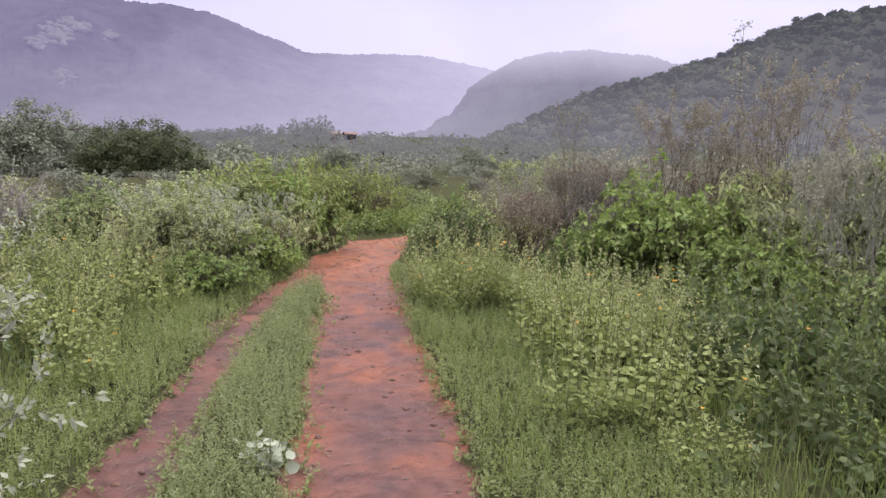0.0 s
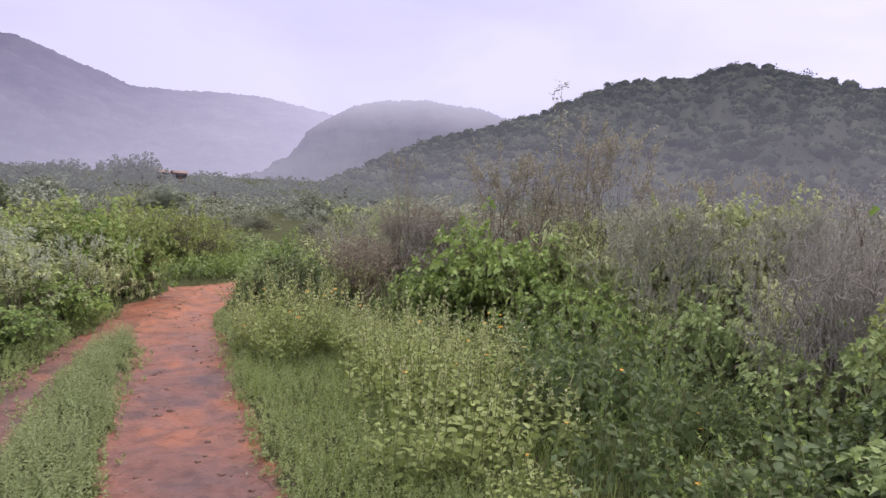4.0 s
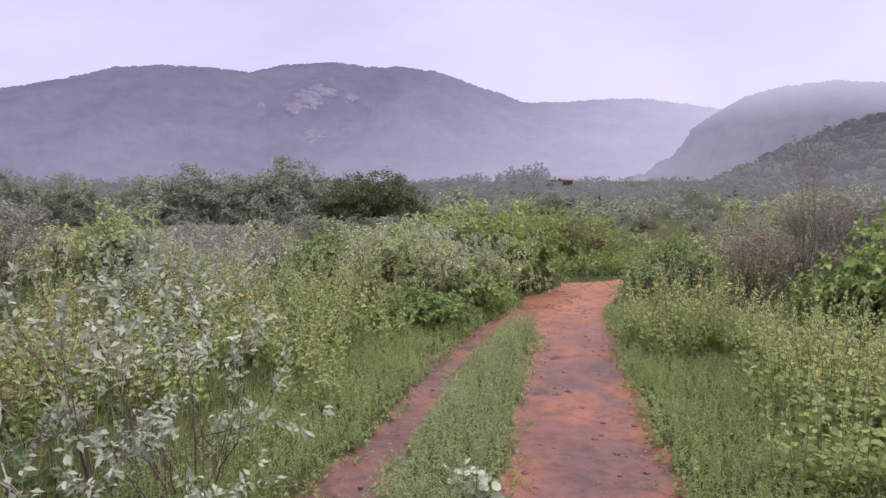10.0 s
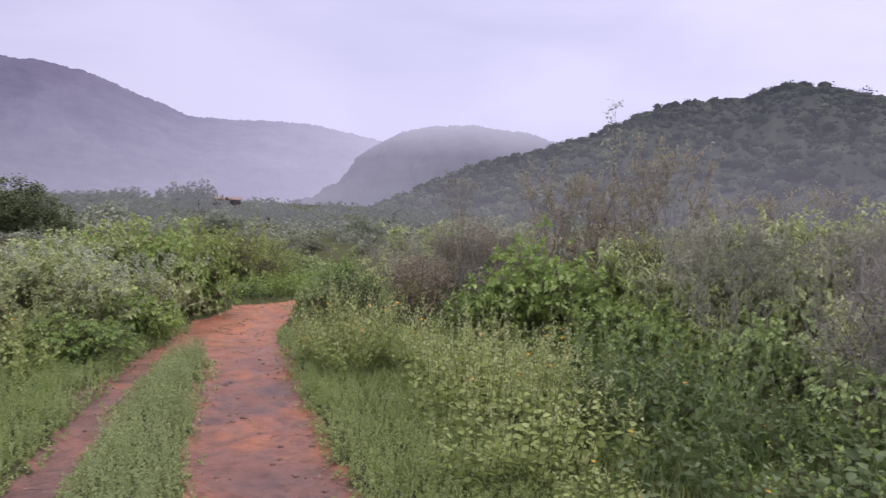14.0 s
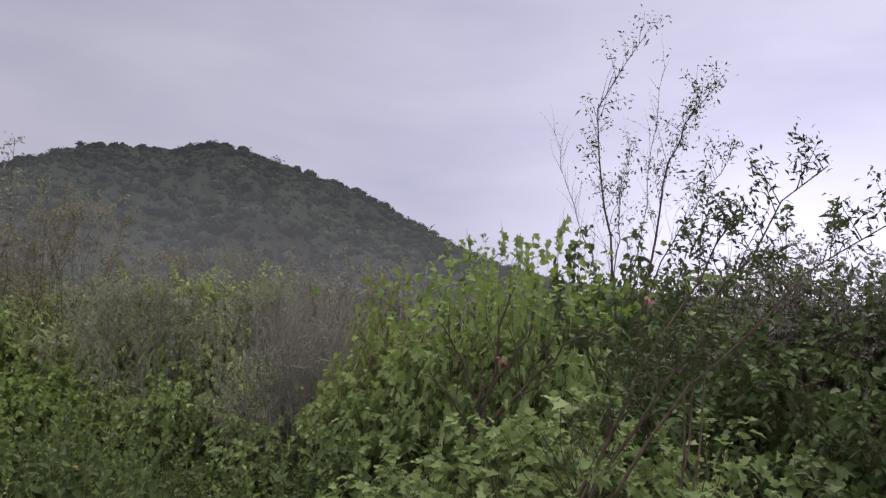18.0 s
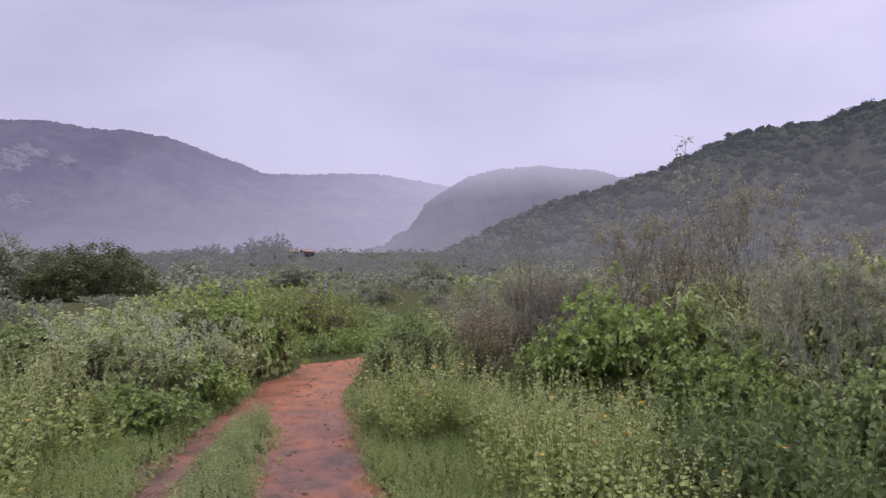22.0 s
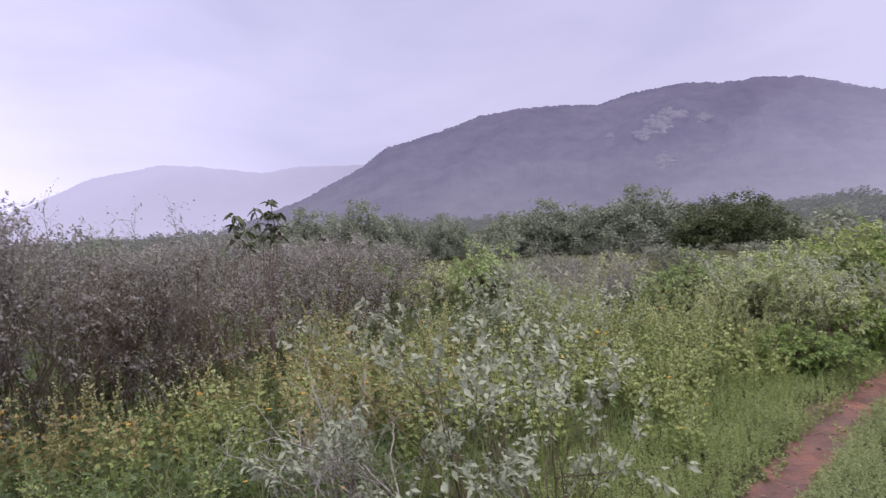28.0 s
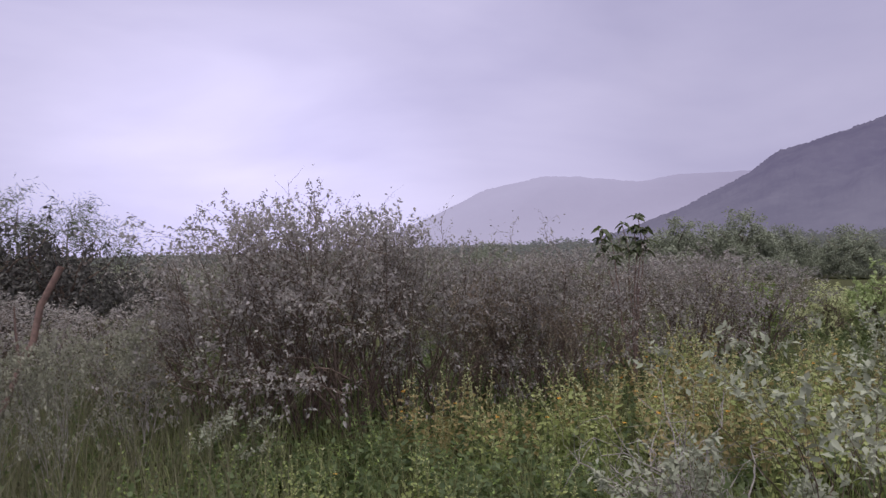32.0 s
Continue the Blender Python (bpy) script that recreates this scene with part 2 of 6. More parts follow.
# Farther along, towards the bend, the earth is drier and more orange.
gpos, gsep, gdry = gn.new("ShaderNodeTexCoord"), gn.new("ShaderNodeSeparateXYZ"), gn.new("ShaderNodeMapRange")
gl.new(gpos.outputs["Object"], gsep.inputs[0])
gl.new(gsep.outputs["Y"], gdry.inputs["Value"])
gdry.inputs["From Min"].default_value, gdry.inputs["From Max"].default_value = 6.0, 9.0
gdry.inputs["To Max"].default_value = 0.85
gorange = gn.new("ShaderNodeMix")
gorange.data_type = "RGBA"
gorange.inputs["B"].default_value = (0.225, 0.078, 0.039, 1)
gl.new(gdry.outputs[0], gorange.inputs["Factor"])
gl.new(earth.outputs["Color"], gorange.inputs["A"])
# Wet, darker patches where feet and wheels have pressed the clay.
puddled = ramp(gn, [(0.36, (0.60, 0.62, 0.70)), (0.50, (1.0, 1.0, 1.0))])
gl.new(blot.outputs["Fac"], puddled.inputs["Fac"])
gpud = gn.new("ShaderNodeMix")
gpud.data_type, gpud.blend_type = "RGBA", "MULTIPLY"
gpud.inputs["Factor"].default_value = 0.6
gl.new(gorange.outputs["Result"], gpud.inputs["A"])
gl.new(puddled.outputs["Color"], gpud.inputs["B"])
gl.new(gpud.outputs["Result"], emul.inputs["A"])
gl.new(speck.outputs["Color"], emul.inputs["B"])
edge = gn.new("ShaderNodeMath")
edge.operation = "MULTIPLY_ADD"
edge.inputs[1].default_value = 0.9
gl.new(fine.outputs["Fac"], edge.inputs[0])
gl.new(attr.outputs["Fac"], edge.inputs[2])
step = gn.new("ShaderNodeMapRange")
step.inputs["From Min"].default_value, step.inputs["From Max"].default_value = 0.82, 1.02
gl.new(edge.outputs[0], step.inputs["Value"])
gmix = gn.new("ShaderNodeMix")
gmix.data_type = "RGBA"
gl.new(step.outputs[0], gmix.inputs["Factor"])
gl.new(soil.outputs["Color"], gmix.inputs["A"])
gl.new(emul.outputs["Result"], gmix.inputs["B"])
gl.new(gmix.outputs["Result"], gb.inputs["Base Color"])
wet = gn.new("ShaderNodeMapRange")
wet.inputs["From Min"].default_value, wet.inputs["From Max"].default_value = 0.40, 0.60
wet.inputs["To Min"].default_value, wet.inputs["To Max"].default_value = 0.36, 0.72
gl.new(blot.outputs["Fac"], wet.inputs["Value"])
dull = gn.new("ShaderNodeMix")
dull.inputs["A"].default_value = 0.95
gl.new(step.outputs[0], dull.inputs["Factor"])
gl.new(wet.outputs[0], dull.inputs["B"])
gl.new(dull.outputs[0], gb.inputs["Roughness"])
shine = gn.new("ShaderNodeMapRange")
shine.inputs["To Min"].default_value, shine.inputs["To Max"].default_value = 0.03, 0.38
gl.new(step.outputs[0], shine.inputs["Value"])
gl.new(shine.outputs[0], gb.inputs["Specular IOR Level"])
gbump = gn.new("ShaderNodeBump")
gbump.inputs["Strength"].default_value, gbump.inputs["Distance"].default_value = 0.8, 0.04
gl.new(fine.outputs["Fac"], gbump.inputs["Height"])
gl.new(gbump.outputs[0], gb.inputs["Normal"])


def hill_material(name, low, high, haze_glow, z0, z1, fade=None, crowns=False):
    """Backdrop of distant wooded slopes, haze painted as emission by height; fade: x where the thicker haze begins and
    is complete, and its colour.
    """
    m, n, l, b = material(name, 1.0)
    b.inputs["Specular IOR Level"].default_value = 0.0
    t, t2 = noise_tex(n, l, 0.05, 8.0, 0.7), noise_tex(n, l, 0.012, 5.0)
    r = ramp(n, [(0.3, low), (0.7, high)])
    add = n.new("ShaderNodeMath")
    add.operation = "MULTIPLY_ADD"
    add.inputs[1].default_value = 0.5
    half = n.new("ShaderNodeMath")
    half.operation = "MULTIPLY"
    half.inputs[1].default_value = 0.5
    l.new(t2.outputs["Fac"], half.inputs[0])
    l.new(t.outputs["Fac"], add.inputs[0])
    l.new(half.outputs[0], add.inputs[2])
    tone = add.outputs[0]
    if crowns:
        isle, vary = n.new("ShaderNodeNewGeometry"), n.new("ShaderNodeMath")
        vary.operation = "MULTIPLY_ADD"
        vary.inputs[1].default_value = 0.32
        off = n.new("ShaderNodeMath")
        off.operation = "SUBTRACT"
        off.inputs[1].default_value = 0.16
        l.new(tone, off.inputs[0])
        l.new(isle.outputs["Random Per Island"], vary.inputs[0])
        l.new(off.outputs[0], vary.inputs[2])
        tone = vary.outputs[0]
    l.new(tone, r.inputs["Fac"])
    l.new(r.outputs["Color"], b.inputs["Base Color"])
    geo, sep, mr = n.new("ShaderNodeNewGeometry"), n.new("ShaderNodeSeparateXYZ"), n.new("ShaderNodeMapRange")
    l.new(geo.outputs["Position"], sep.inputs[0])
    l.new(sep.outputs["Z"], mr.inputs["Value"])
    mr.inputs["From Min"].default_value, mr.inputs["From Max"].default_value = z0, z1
    g = ramp(n, [(0.0, haze_glow[0]), (0.5, haze_glow[1]), (1.0, haze_glow[2])])
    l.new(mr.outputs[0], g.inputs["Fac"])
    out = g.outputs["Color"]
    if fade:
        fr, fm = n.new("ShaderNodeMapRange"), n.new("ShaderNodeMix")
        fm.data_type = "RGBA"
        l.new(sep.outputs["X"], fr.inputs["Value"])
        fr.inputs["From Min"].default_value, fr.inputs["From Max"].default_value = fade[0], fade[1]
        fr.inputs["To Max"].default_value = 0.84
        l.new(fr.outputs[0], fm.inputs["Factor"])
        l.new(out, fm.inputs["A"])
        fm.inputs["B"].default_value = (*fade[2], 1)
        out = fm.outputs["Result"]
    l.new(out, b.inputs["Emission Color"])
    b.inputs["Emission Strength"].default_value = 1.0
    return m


# Rain haze and mist are put into these backdrops as glowing colour.
HILL_WEST = hill_material("haze_glow_hill_west", (0.006, 0.007, 0.008), (0.046, 0.046, 0.048),
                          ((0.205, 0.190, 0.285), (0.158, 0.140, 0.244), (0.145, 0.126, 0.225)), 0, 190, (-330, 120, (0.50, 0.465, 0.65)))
HILL_MID = hill_material("haze_glow_hill_north", (0.010, 0.011, 0.012), (0.040, 0.042, 0.043),
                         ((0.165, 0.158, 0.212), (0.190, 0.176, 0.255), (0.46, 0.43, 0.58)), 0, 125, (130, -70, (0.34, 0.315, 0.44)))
HILL_PALE = hill_material("haze_glow_ridge_far", (0.01, 0.01, 0.012), (0.02, 0.02, 0.022),
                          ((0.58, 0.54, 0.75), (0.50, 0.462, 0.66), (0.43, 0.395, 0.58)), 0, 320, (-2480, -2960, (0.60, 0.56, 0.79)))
HILL_NEAR = hill_material("haze_glow_hill_east", (0.008, 0.010, 0.007), (0.040, 0.043, 0.032),
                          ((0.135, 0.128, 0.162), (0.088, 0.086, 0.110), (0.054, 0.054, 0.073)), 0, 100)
# Tree crowns that emit a haze colour, stronger upwards.
VALLEY_WOODS = hill_material("haze_glow_valley_woods", (0.016, 0.020, 0.012), (0.060, 0.068, 0.040),
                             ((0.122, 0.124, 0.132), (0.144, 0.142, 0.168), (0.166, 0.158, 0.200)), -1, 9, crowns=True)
HILL_WOODS = hill_material("haze_glow_woods_east", (0.005, 0.008, 0.005), (0.050, 0.056, 0.038),
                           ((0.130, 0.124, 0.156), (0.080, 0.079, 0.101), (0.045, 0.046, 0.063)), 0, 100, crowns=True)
# Pale rock, with the hillside's haze added as an even glow.
ROCK = hill_material("haze_glow_pale_rock", (0.03, 0.03, 0.03), (0.07, 0.068, 0.068), ((0.184, 0.166, 0.262), (0.184, 0.166, 0.262), (0.184, 0.166, 0.262)), 0, 190)
PLASTER = bark_material("white_plaster", (0.19, 0.185, 0.195), (0.27, 0.26, 0.275))
ROOFTILE = bark_material("clay_roof", (0.13, 0.085, 0.075), (0.19, 0.125, 0.11))


# ---- mesh helpers ----
def mesh_of(name, verts, tris, mat, smooth=False):
    verts, tris = np.asarray(verts, np.float32), np.asarray(tris, np.int32)
    me = bpy.data.meshes.new(name)
    me.vertices.add(len(verts))
    me.vertices.foreach_set("co", verts.ravel())
    me.loops.add(tris.size)
    me.loops.foreach_set("vertex_index", tris.ravel())
    me.polygons.add(len(tris))
    k = tris.shape[1]
    me.polygons.foreach_set("loop_start", np.arange(0, tris.size, k, dtype=np.int32))
    me.polygons.foreach_set("loop_total", np.full(len(tris), k, np.int32))
    if smooth:
        me.polygons.foreach_set("use_smooth", np.ones(len(tris), bool))
    me.update(calc_edges=True)
    me.validate()
    me.materials.append(mat)
    return me


def part(name, me, parent, label=""):
    ob = new(name, me)
    ob.parent = parent
    return tagged(ob, label=label)


def unit(v):
    return v / np.maximum(np.linalg.norm(v, axis=-1, keepdims=True), 1e-9)


def leaf_arrays(p, d, length, width, rng, droop=0.25, fold=0.18, coarse=False, round_leaf=False, lobed=False, tilt=0.7):
    """Leaves at the points p along the ways d: folded, drooping blades of two (coarse), four, six (round) or twelve (lobed) triangles."""
    n = len(p)
    d = unit(d)
    up = unit(np.array([0, 0, 1.0]) + tilt * rng.normal(size=(n, 3)))
    s = unit(np.cross(d, up))
    nn = np.cross(s, d)
    L, W = np.broadcast_to(length, n)[:, None], np.broadcast_to(width, n)[:, None]
    down = np.array([0, 0, -1.0])

    def on(u, v):
        """The point of the blade at u along it and v across it."""
        return p + d * L * u + s * W * v + nn * W * fold * abs(v) * 2 + down * L * droop * u**1.6

    if coarse:
        V = [on(0, 0), on(0.45, -0.5), on(1, 0), on(0.45, 0.5)]
        F = np.array([[0, 3, 2], [0, 2, 1]])
    elif lobed:
        half = [(0.06, 0.16), (0.22, 0.50), (0.40, 0.24), (0.64, 0.42), (0.72, 0.15)]
        V = [on(0, 0)] + [on(u, -v) for u, v in half] + [on(1, 0)] + [on(u, v) for u, v in reversed(half)] + [on(0.42, 0)]
        F = np.array([[(k + 1) % 12, k, 12] for k in range(12)])
    elif round_leaf:
        V = [on(0, 0), on(0.26, -0.46), on(0.68, -0.40), on(1, 0), on(0.68, 0.40), on(0.26, 0.46), on(0.5, 0)]
        F = np.array([[0, 5, 6], [5, 4, 6], [4, 3, 6], [3, 2, 6], [2, 1, 6], [1, 0, 6]])
    else:
        V = [on(0, 0), on(0.45, -0.5), on(0.5, 0), on(0.45, 0.5), on(1, 0)]
        F = np.array([[0, 3, 2], [0, 2, 1], [2, 3, 4], [2, 4, 1]])
    k = len(V)
    return np.stack(V, 1).reshape(-1, 3), (F[None] + k * np.arange(n)[:, None, None]).reshape(-1, 3)


def joined(pieces):
    V, F, n = [], [], 0
    for v, f in pieces:
        V.append(v)
        F.append(np.asarray(f) + n)
        n += len(v)
    return np.concatenate(V), np.concatenate(F)


def tube(pts, r0, r1, sides=4):
    pts = np.asarray(pts, float)
    n = len(pts)
    way = unit(np.gradient(pts, axis=0))
    a = unit(np.cross(way, np.array([0.31, 0.17, 0.93])) + 1e-6)
    b = np.cross(way, a)
    r = np.linspace(r0, r1, n)[:, None, None]
    ang = np.arange(sides) * 2 * np.pi / sides
    ring = a[:, None] * np.cos(ang)[None, :, None] + b[:, None] * np.sin(ang)[None, :, None]
    V = (pts[:, None] + ring * r).reshape(-1, 3)
    i, j = np.meshgrid(np.arange(n - 1), np.arange(sides), indexing="ij")
    q = np.stack([i * sides + j, i * sides + (j + 1) % sides, (i + 1) * sides + (j + 1) % sides, (i + 1) * sides + j], -1).reshape(-1, 4)
    return V, np.concatenate([q[:, :3], q[:, [0, 2, 3]]])


def bent(p0, p1, rise, rng, n=6, wob=0.03):
    """A branch from p0 to p1 that sets out upwards by rise and wavers a little."""
    t = np.linspace(0, 1, n)[:, None]
    p0, p1 = np.asarray(p0, float), np.asarray(p1, float)
    c = p0 + (p1 - p0) * 0.35 + np.array([0, 0, rise])
    pts = (1 - t) ** 2 * p0 + 2 * t * (1 - t) * c + t**2 * p1
    w = rng.normal(size=(n, 3)) * wob * np.linalg.norm(p1 - p0)
    w[0] = 0
    return pts + w * t


def bush(seed, height, radius, lobes, ends, per, leaf, mat, bark=None, hang=0.0, shape="round", thick=0.014, core=0.25, low=0.1, droop=0.3, ring=1.0):
    """A leafy bush of several uneven lobes: every twig ends in a rosette of leaves."""
    rng = np.random.RandomState(seed)
    wood, P, D = [], [], []
    per_lobe = ends // lobes
    for k in range(lobes):
        a = 2 * np.pi * (k + rng.uniform(-0.35, 0.35)) / lobes
        u = rng.uniform(0.15, 0.62) if k else 0.05
        r = radius * rng.uniform(0.36, 0.56)
        top = height * (rng.uniform(0.66, 0.98) if k else 1.0) * (1 - 0.3 * u)
        rz = max(r * rng.uniform(0.8, 1.15), (top - low * height) * 0.5)
        c = np.array([math.cos(a) * radius * u, math.sin(a) * radius * u, top - rz])
        foot = np.array([math.cos(a), math.sin(a), 0]) * 0.06 * radius + [0, 0, -0.04]
        stem = bent(foot, c, height * 0.12, rng, 7, 0.03)
        wood.append(tube(stem, thick, thick * 0.55, 5))
        for _ in range(per_lobe):
            w = unit(rng.normal(size=3) * [1, 1, 0.85] + [0, 0, 0.12])
            e = c + w * [r, r, rz] * (rng.uniform(0.84, 1.08) if rng.uniform() > core else rng.uniform(0.35, 0.8))
            if e[2] < 0.05:
                continue
            q = stem[rng.randint(3, 7)]
            tw = bent(q, e, 0.05 * height, rng, 5, 0.05)
            wood.append(tube(tw, thick * 0.32, thick * 0.1, 3))
            way = unit(tw[-1] - tw[-2] + w * 0.1 * radius)
            x1 = unit(np.cross(way, rng.normal(size=3)))
            x2 = np.cross(way, x1)
            g = np.arange(per) * 2.4 + rng.uniform(0, 6)
            t = rng.uniform(0, 1, per) ** 0.7
            span = leaf[0] * rng.uniform(1.0, 2.2)
            P.append(e - way * (span * t)[:, None] + rng.normal(size=(per, 3)) * leaf[0] * 0.12)
            D.append((x1 * np.cos(g)[:, None] + x2 * np.sin(g)[:, None]) * ring + way * (0.75 - 0.5 * t)[:, None] + rng.normal(size=(per, 3)) * 0.22 + [0, 0, 0.15 - hang])
    P, D = np.concatenate(P), np.concatenate(D)
    L = leaf[0] * rng.uniform(0.55, 1.2, len(P))
    V, F = leaf_arrays(P, D, L, L * leaf[1] / leaf[0], rng, droop, 0.16, shape == "coarse", shape == "round", shape == "lobed", 0.4)
    return [("branchwork", mesh_of("branchwork", *joined(wood), bark or BARK, True), ""), ("foliage", mesh_of("foliage", V, F, mat), "")]


def capped(z, height):
    """Draws in what rises above 0.85 of the height, so that shoots stand only a little over the crown."""
    return np.where(z > 0.85 * height, 0.85 * height + (z - 0.85 * height) * 0.5, z)


def forked(seed, height, stems, spread, levels, leaf, per, mat, bark=None, thick=0.012, wide=0.55, lift=0.35, shape="coarse", inner=0.5, hang=0.0, kids=3, base=0.1):
    """A twiggy shrub whose stems fork again and again, with small leaves along the last two orders of twigs."""
    rng = np.random.RandomState(seed)
    wood, P, D = [], [], []

    def grow(q, way, ln, r, level):
        e = q + way * ln
        b = bent(q, e, 0.03 * ln, rng, 5 if level == 0 else 4, 0.05)
        wood.append(tube(b, r, r * 0.55, 5 if level == 0 else 3))
        if level >= levels - 2 and per:
            n = per if level >= levels - 1 else int(per * inner)
            t = 1.06 - 0.75 * rng.uniform(0, 1, n) ** 1.6
            P.append(q + (e - q) * t[:, None] + rng.normal(size=(n, 3)) * leaf[0] * 0.25)
            D.append(way * 0.6 + rng.normal(size=(n, 3)) * 0.75 - [0, 0, hang])
        if level < levels - 1:
            for k in range(kids):
                t = rng.uniform(0.45, 0.95) if k else 1.0
                w = unit(way + rng.normal(size=3) * wide + [0, 0, lift * 0.5])
                grow(q + (b[-1] - q) * t, w, ln * rng.uniform(0.55, 0.85), r * 0.52, level + 1)

    for k in range(stems):
        a = 2 * np.pi * (k + rng.uniform(-0.4, 0.4)) / stems
        u = np.sqrt(rng.uniform(0.03, 1.0))
        way = unit(np.array([math.cos(a) * spread * u, math.sin(a) * spread * u, 1.0]))
        grow(np.array([math.cos(a) * base * u, math.sin(a) * base * u, -0.04]), way, height * rng.uniform(0.32, 0.46), thick * rng.uniform(0.7, 1.2), 0)
    V, F = joined(wood)
    fit = height / np.percentile(V[:, 2], 96.5)
    V[:, 2] = capped(V[:, 2] * fit, height)
    out = [("branchwork", mesh_of("branchwork", V, F, bark or BARK, True), "")]
    if per:
        P, D = np.concatenate(P), np.concatenate(D)
        P[:, 2] = capped(P[:, 2] * fit, height)
        keep = P[:, 2] > 0.05
        P, D = P[keep], D[keep]
        L = leaf[0] * rng.uniform(0.55, 1.25, len(P))
        out.append(("foliage", mesh_of("foliage", *leaf_arrays(P, D, L, L * leaf[1] / leaf[0], rng, 0.2, 0.15, shape == "coarse", shape == "round", False, 0.55), mat), ""))
    return out


def tangle(seed, height, radius, boughs, twigs, bark):
    """A dead heap of thin bent branches that lean and cross every way."""
    rng = np.random.RandomState(seed)
    wood = []
    for k in range(boughs):
        a, b = rng.uniform(0, 6.283, 2)
        q = np.array([math.cos(a) * radius * rng.uniform(0, 0.5), math.sin(a) * radius * rng.uniform(0, 0.5), -0.03])
        e = np.array([math.cos(b) * radius * rng.uniform(0.2, 1), math.sin(b) * radius * rng.uniform(0.2, 1), height * rng.uniform(0.35, 1.0)])
        line = bent(q, e, height * rng.uniform(0.1, 0.4), rng, 8, 0.05)
        r = rng.uniform(0.005, 0.014)
        wood.append(tube(line, r, r * 0.4, 5))
        for _ in range(twigs):
            o = line[rng.randint(2, 8)]
            w = unit(rng.normal(size=3) + [0, 0, 0.1]) * rng.uniform(0.12, 0.55)
            wood.append(tube(bent(o, o + w, rng.uniform(-0.04, 0.08), rng, 5, 0.07), r * 0.45, r * 0.15, 3))
    return [("branchwork", mesh_of("branchwork", *joined(wood), bark, True), "")]


def thing(name, label, category, meshes, group=""):
    """A plant: an empty at its base with its parts, (name, mesh, label) each."""
    root = new(name)
    root.empty_display_size = 0.1
    tagged(root, label, category, group)
    for n, me, lab in meshes:
        if me:
            p = part(n, me, root, lab)
            if n in ("foliage", "stalkwork", "young_growth", "bloom", "branchwork"):
                tagged(p, kind="stuff")
    return root


def herb_meshes(seed, stalks, radius, height, leaf, leaf_mat, tip_mat=None, per=11, tips=7, flowers=0, droop=0.15, lean=0.25, foot=0.75, taper=0.3):
    """A clump of upright stalks: leaves that get smaller upwards, a pale leafy spike on top, some flowers."""
    rng = np.random.RandomState(seed)
    wood, P, D, S, TP, TD, FP = [], [], [], [], [], [], []
    for k in range(stalks):
        a, u = rng.uniform(0, 2 * np.pi), np.sqrt(rng.uniform(0, 1))
        base = np.array([math.cos(a), math.sin(a), 0]) * radius * u * foot
        h = height * (0.45 + 0.62 * rng.uniform(0, 1) ** 0.8) * (1 - taper * u**2)
        spire = rng.uniform() < 0.3
        h *= 1.3 if spire else 1.0
        top = base + np.array([math.cos(a) * u * lean * h + rng.normal() * 0.05, math.sin(a) * u * lean * h + rng.normal() * 0.05, h])
        pts = bent(base - [0, 0, 0.03], top, h * 0.08, rng, 5, 0.02)
        wood.append(tube(pts, 0.0042, 0.0016, 3))
        s = np.linspace(0.16, 0.74 if spire else 0.93, per) + rng.uniform(-0.03, 0.03, per)
        ang = np.arange(per) * 2.4 + rng.uniform(0, 6)
        out = np.stack([np.cos(ang), np.sin(ang), rng.uniform(0.1, 0.9, per)], -1)
        P.append(np.stack([np.interp(s, np.linspace(0, 1, 5), pts[:, c]) for c in range(3)], -1) + out * 0.012)
        D.append(out)
        S.append(1.3 - 0.9 * s)
        if tips:
            s = np.linspace(0.66 if spire else 0.8, 1.03, tips)
            ang = rng.uniform(0, 6.3, tips)
            TP.append(np.stack([np.interp(s, np.linspace(0, 1, 5), pts[:, c]) for c in range(3)], -1))
            TD.append(np.stack([np.cos(ang), np.sin(ang), rng.uniform(0.5, 1.6, tips)], -1))
        if rng.uniform() < flowers:
            FP.append(pts[-1] + rng.normal(size=3) * 0.015 - [0, 0, rng.uniform(0, 0.1)])
    out = [("stalkwork", mesh_of("stalkwork", *joined(wood), STALK), "")]
    P, D, S = np.concatenate(P), np.concatenate(D), np.concatenate(S)
    L = leaf[0] * S * rng.uniform(0.7, 1.25, len(P))
    out.append(("foliage", mesh_of("foliage", *leaf_arrays(P, D, L, L * leaf[1] / leaf[0], rng, droop, 0.15, False, True, tilt=0.65), leaf_mat), ""))
    if tips:
        TP, TD = np.concatenate(TP), np.concatenate(TD)
        L = leaf[0] * 0.42 * rng.uniform(0.6, 1.2, len(TP))
        out.append(("young_growth", mesh_of("young_growth", *leaf_arrays(TP, TD, L, L * 0.55, rng, 0.05, 0.2, True), tip_mat or HERB_TIP), "pale young leafy tips"))
    if FP:
        c = np.repeat(np.array(FP), 5, 0)
        ang = np.tile(np.arange(5) * 2 * np.pi / 5, len(FP))
        d = np.stack([np.cos(ang), np.sin(ang), np.full(len(ang), 0.45)], -1)
        out.append(("bloom", mesh_of("bloom", *leaf_arrays(c, d, 0.021, 0.018, rng, 0.1, 0.1, True), FLOWER), "small orange-yellow flowers"))
    return out


# ---- the lie of the land ----
def smooth(a, b, v):
    t = np.clip((v - a) / (b - a), 0, 1)
    return t * t * (3 - 2 * t)


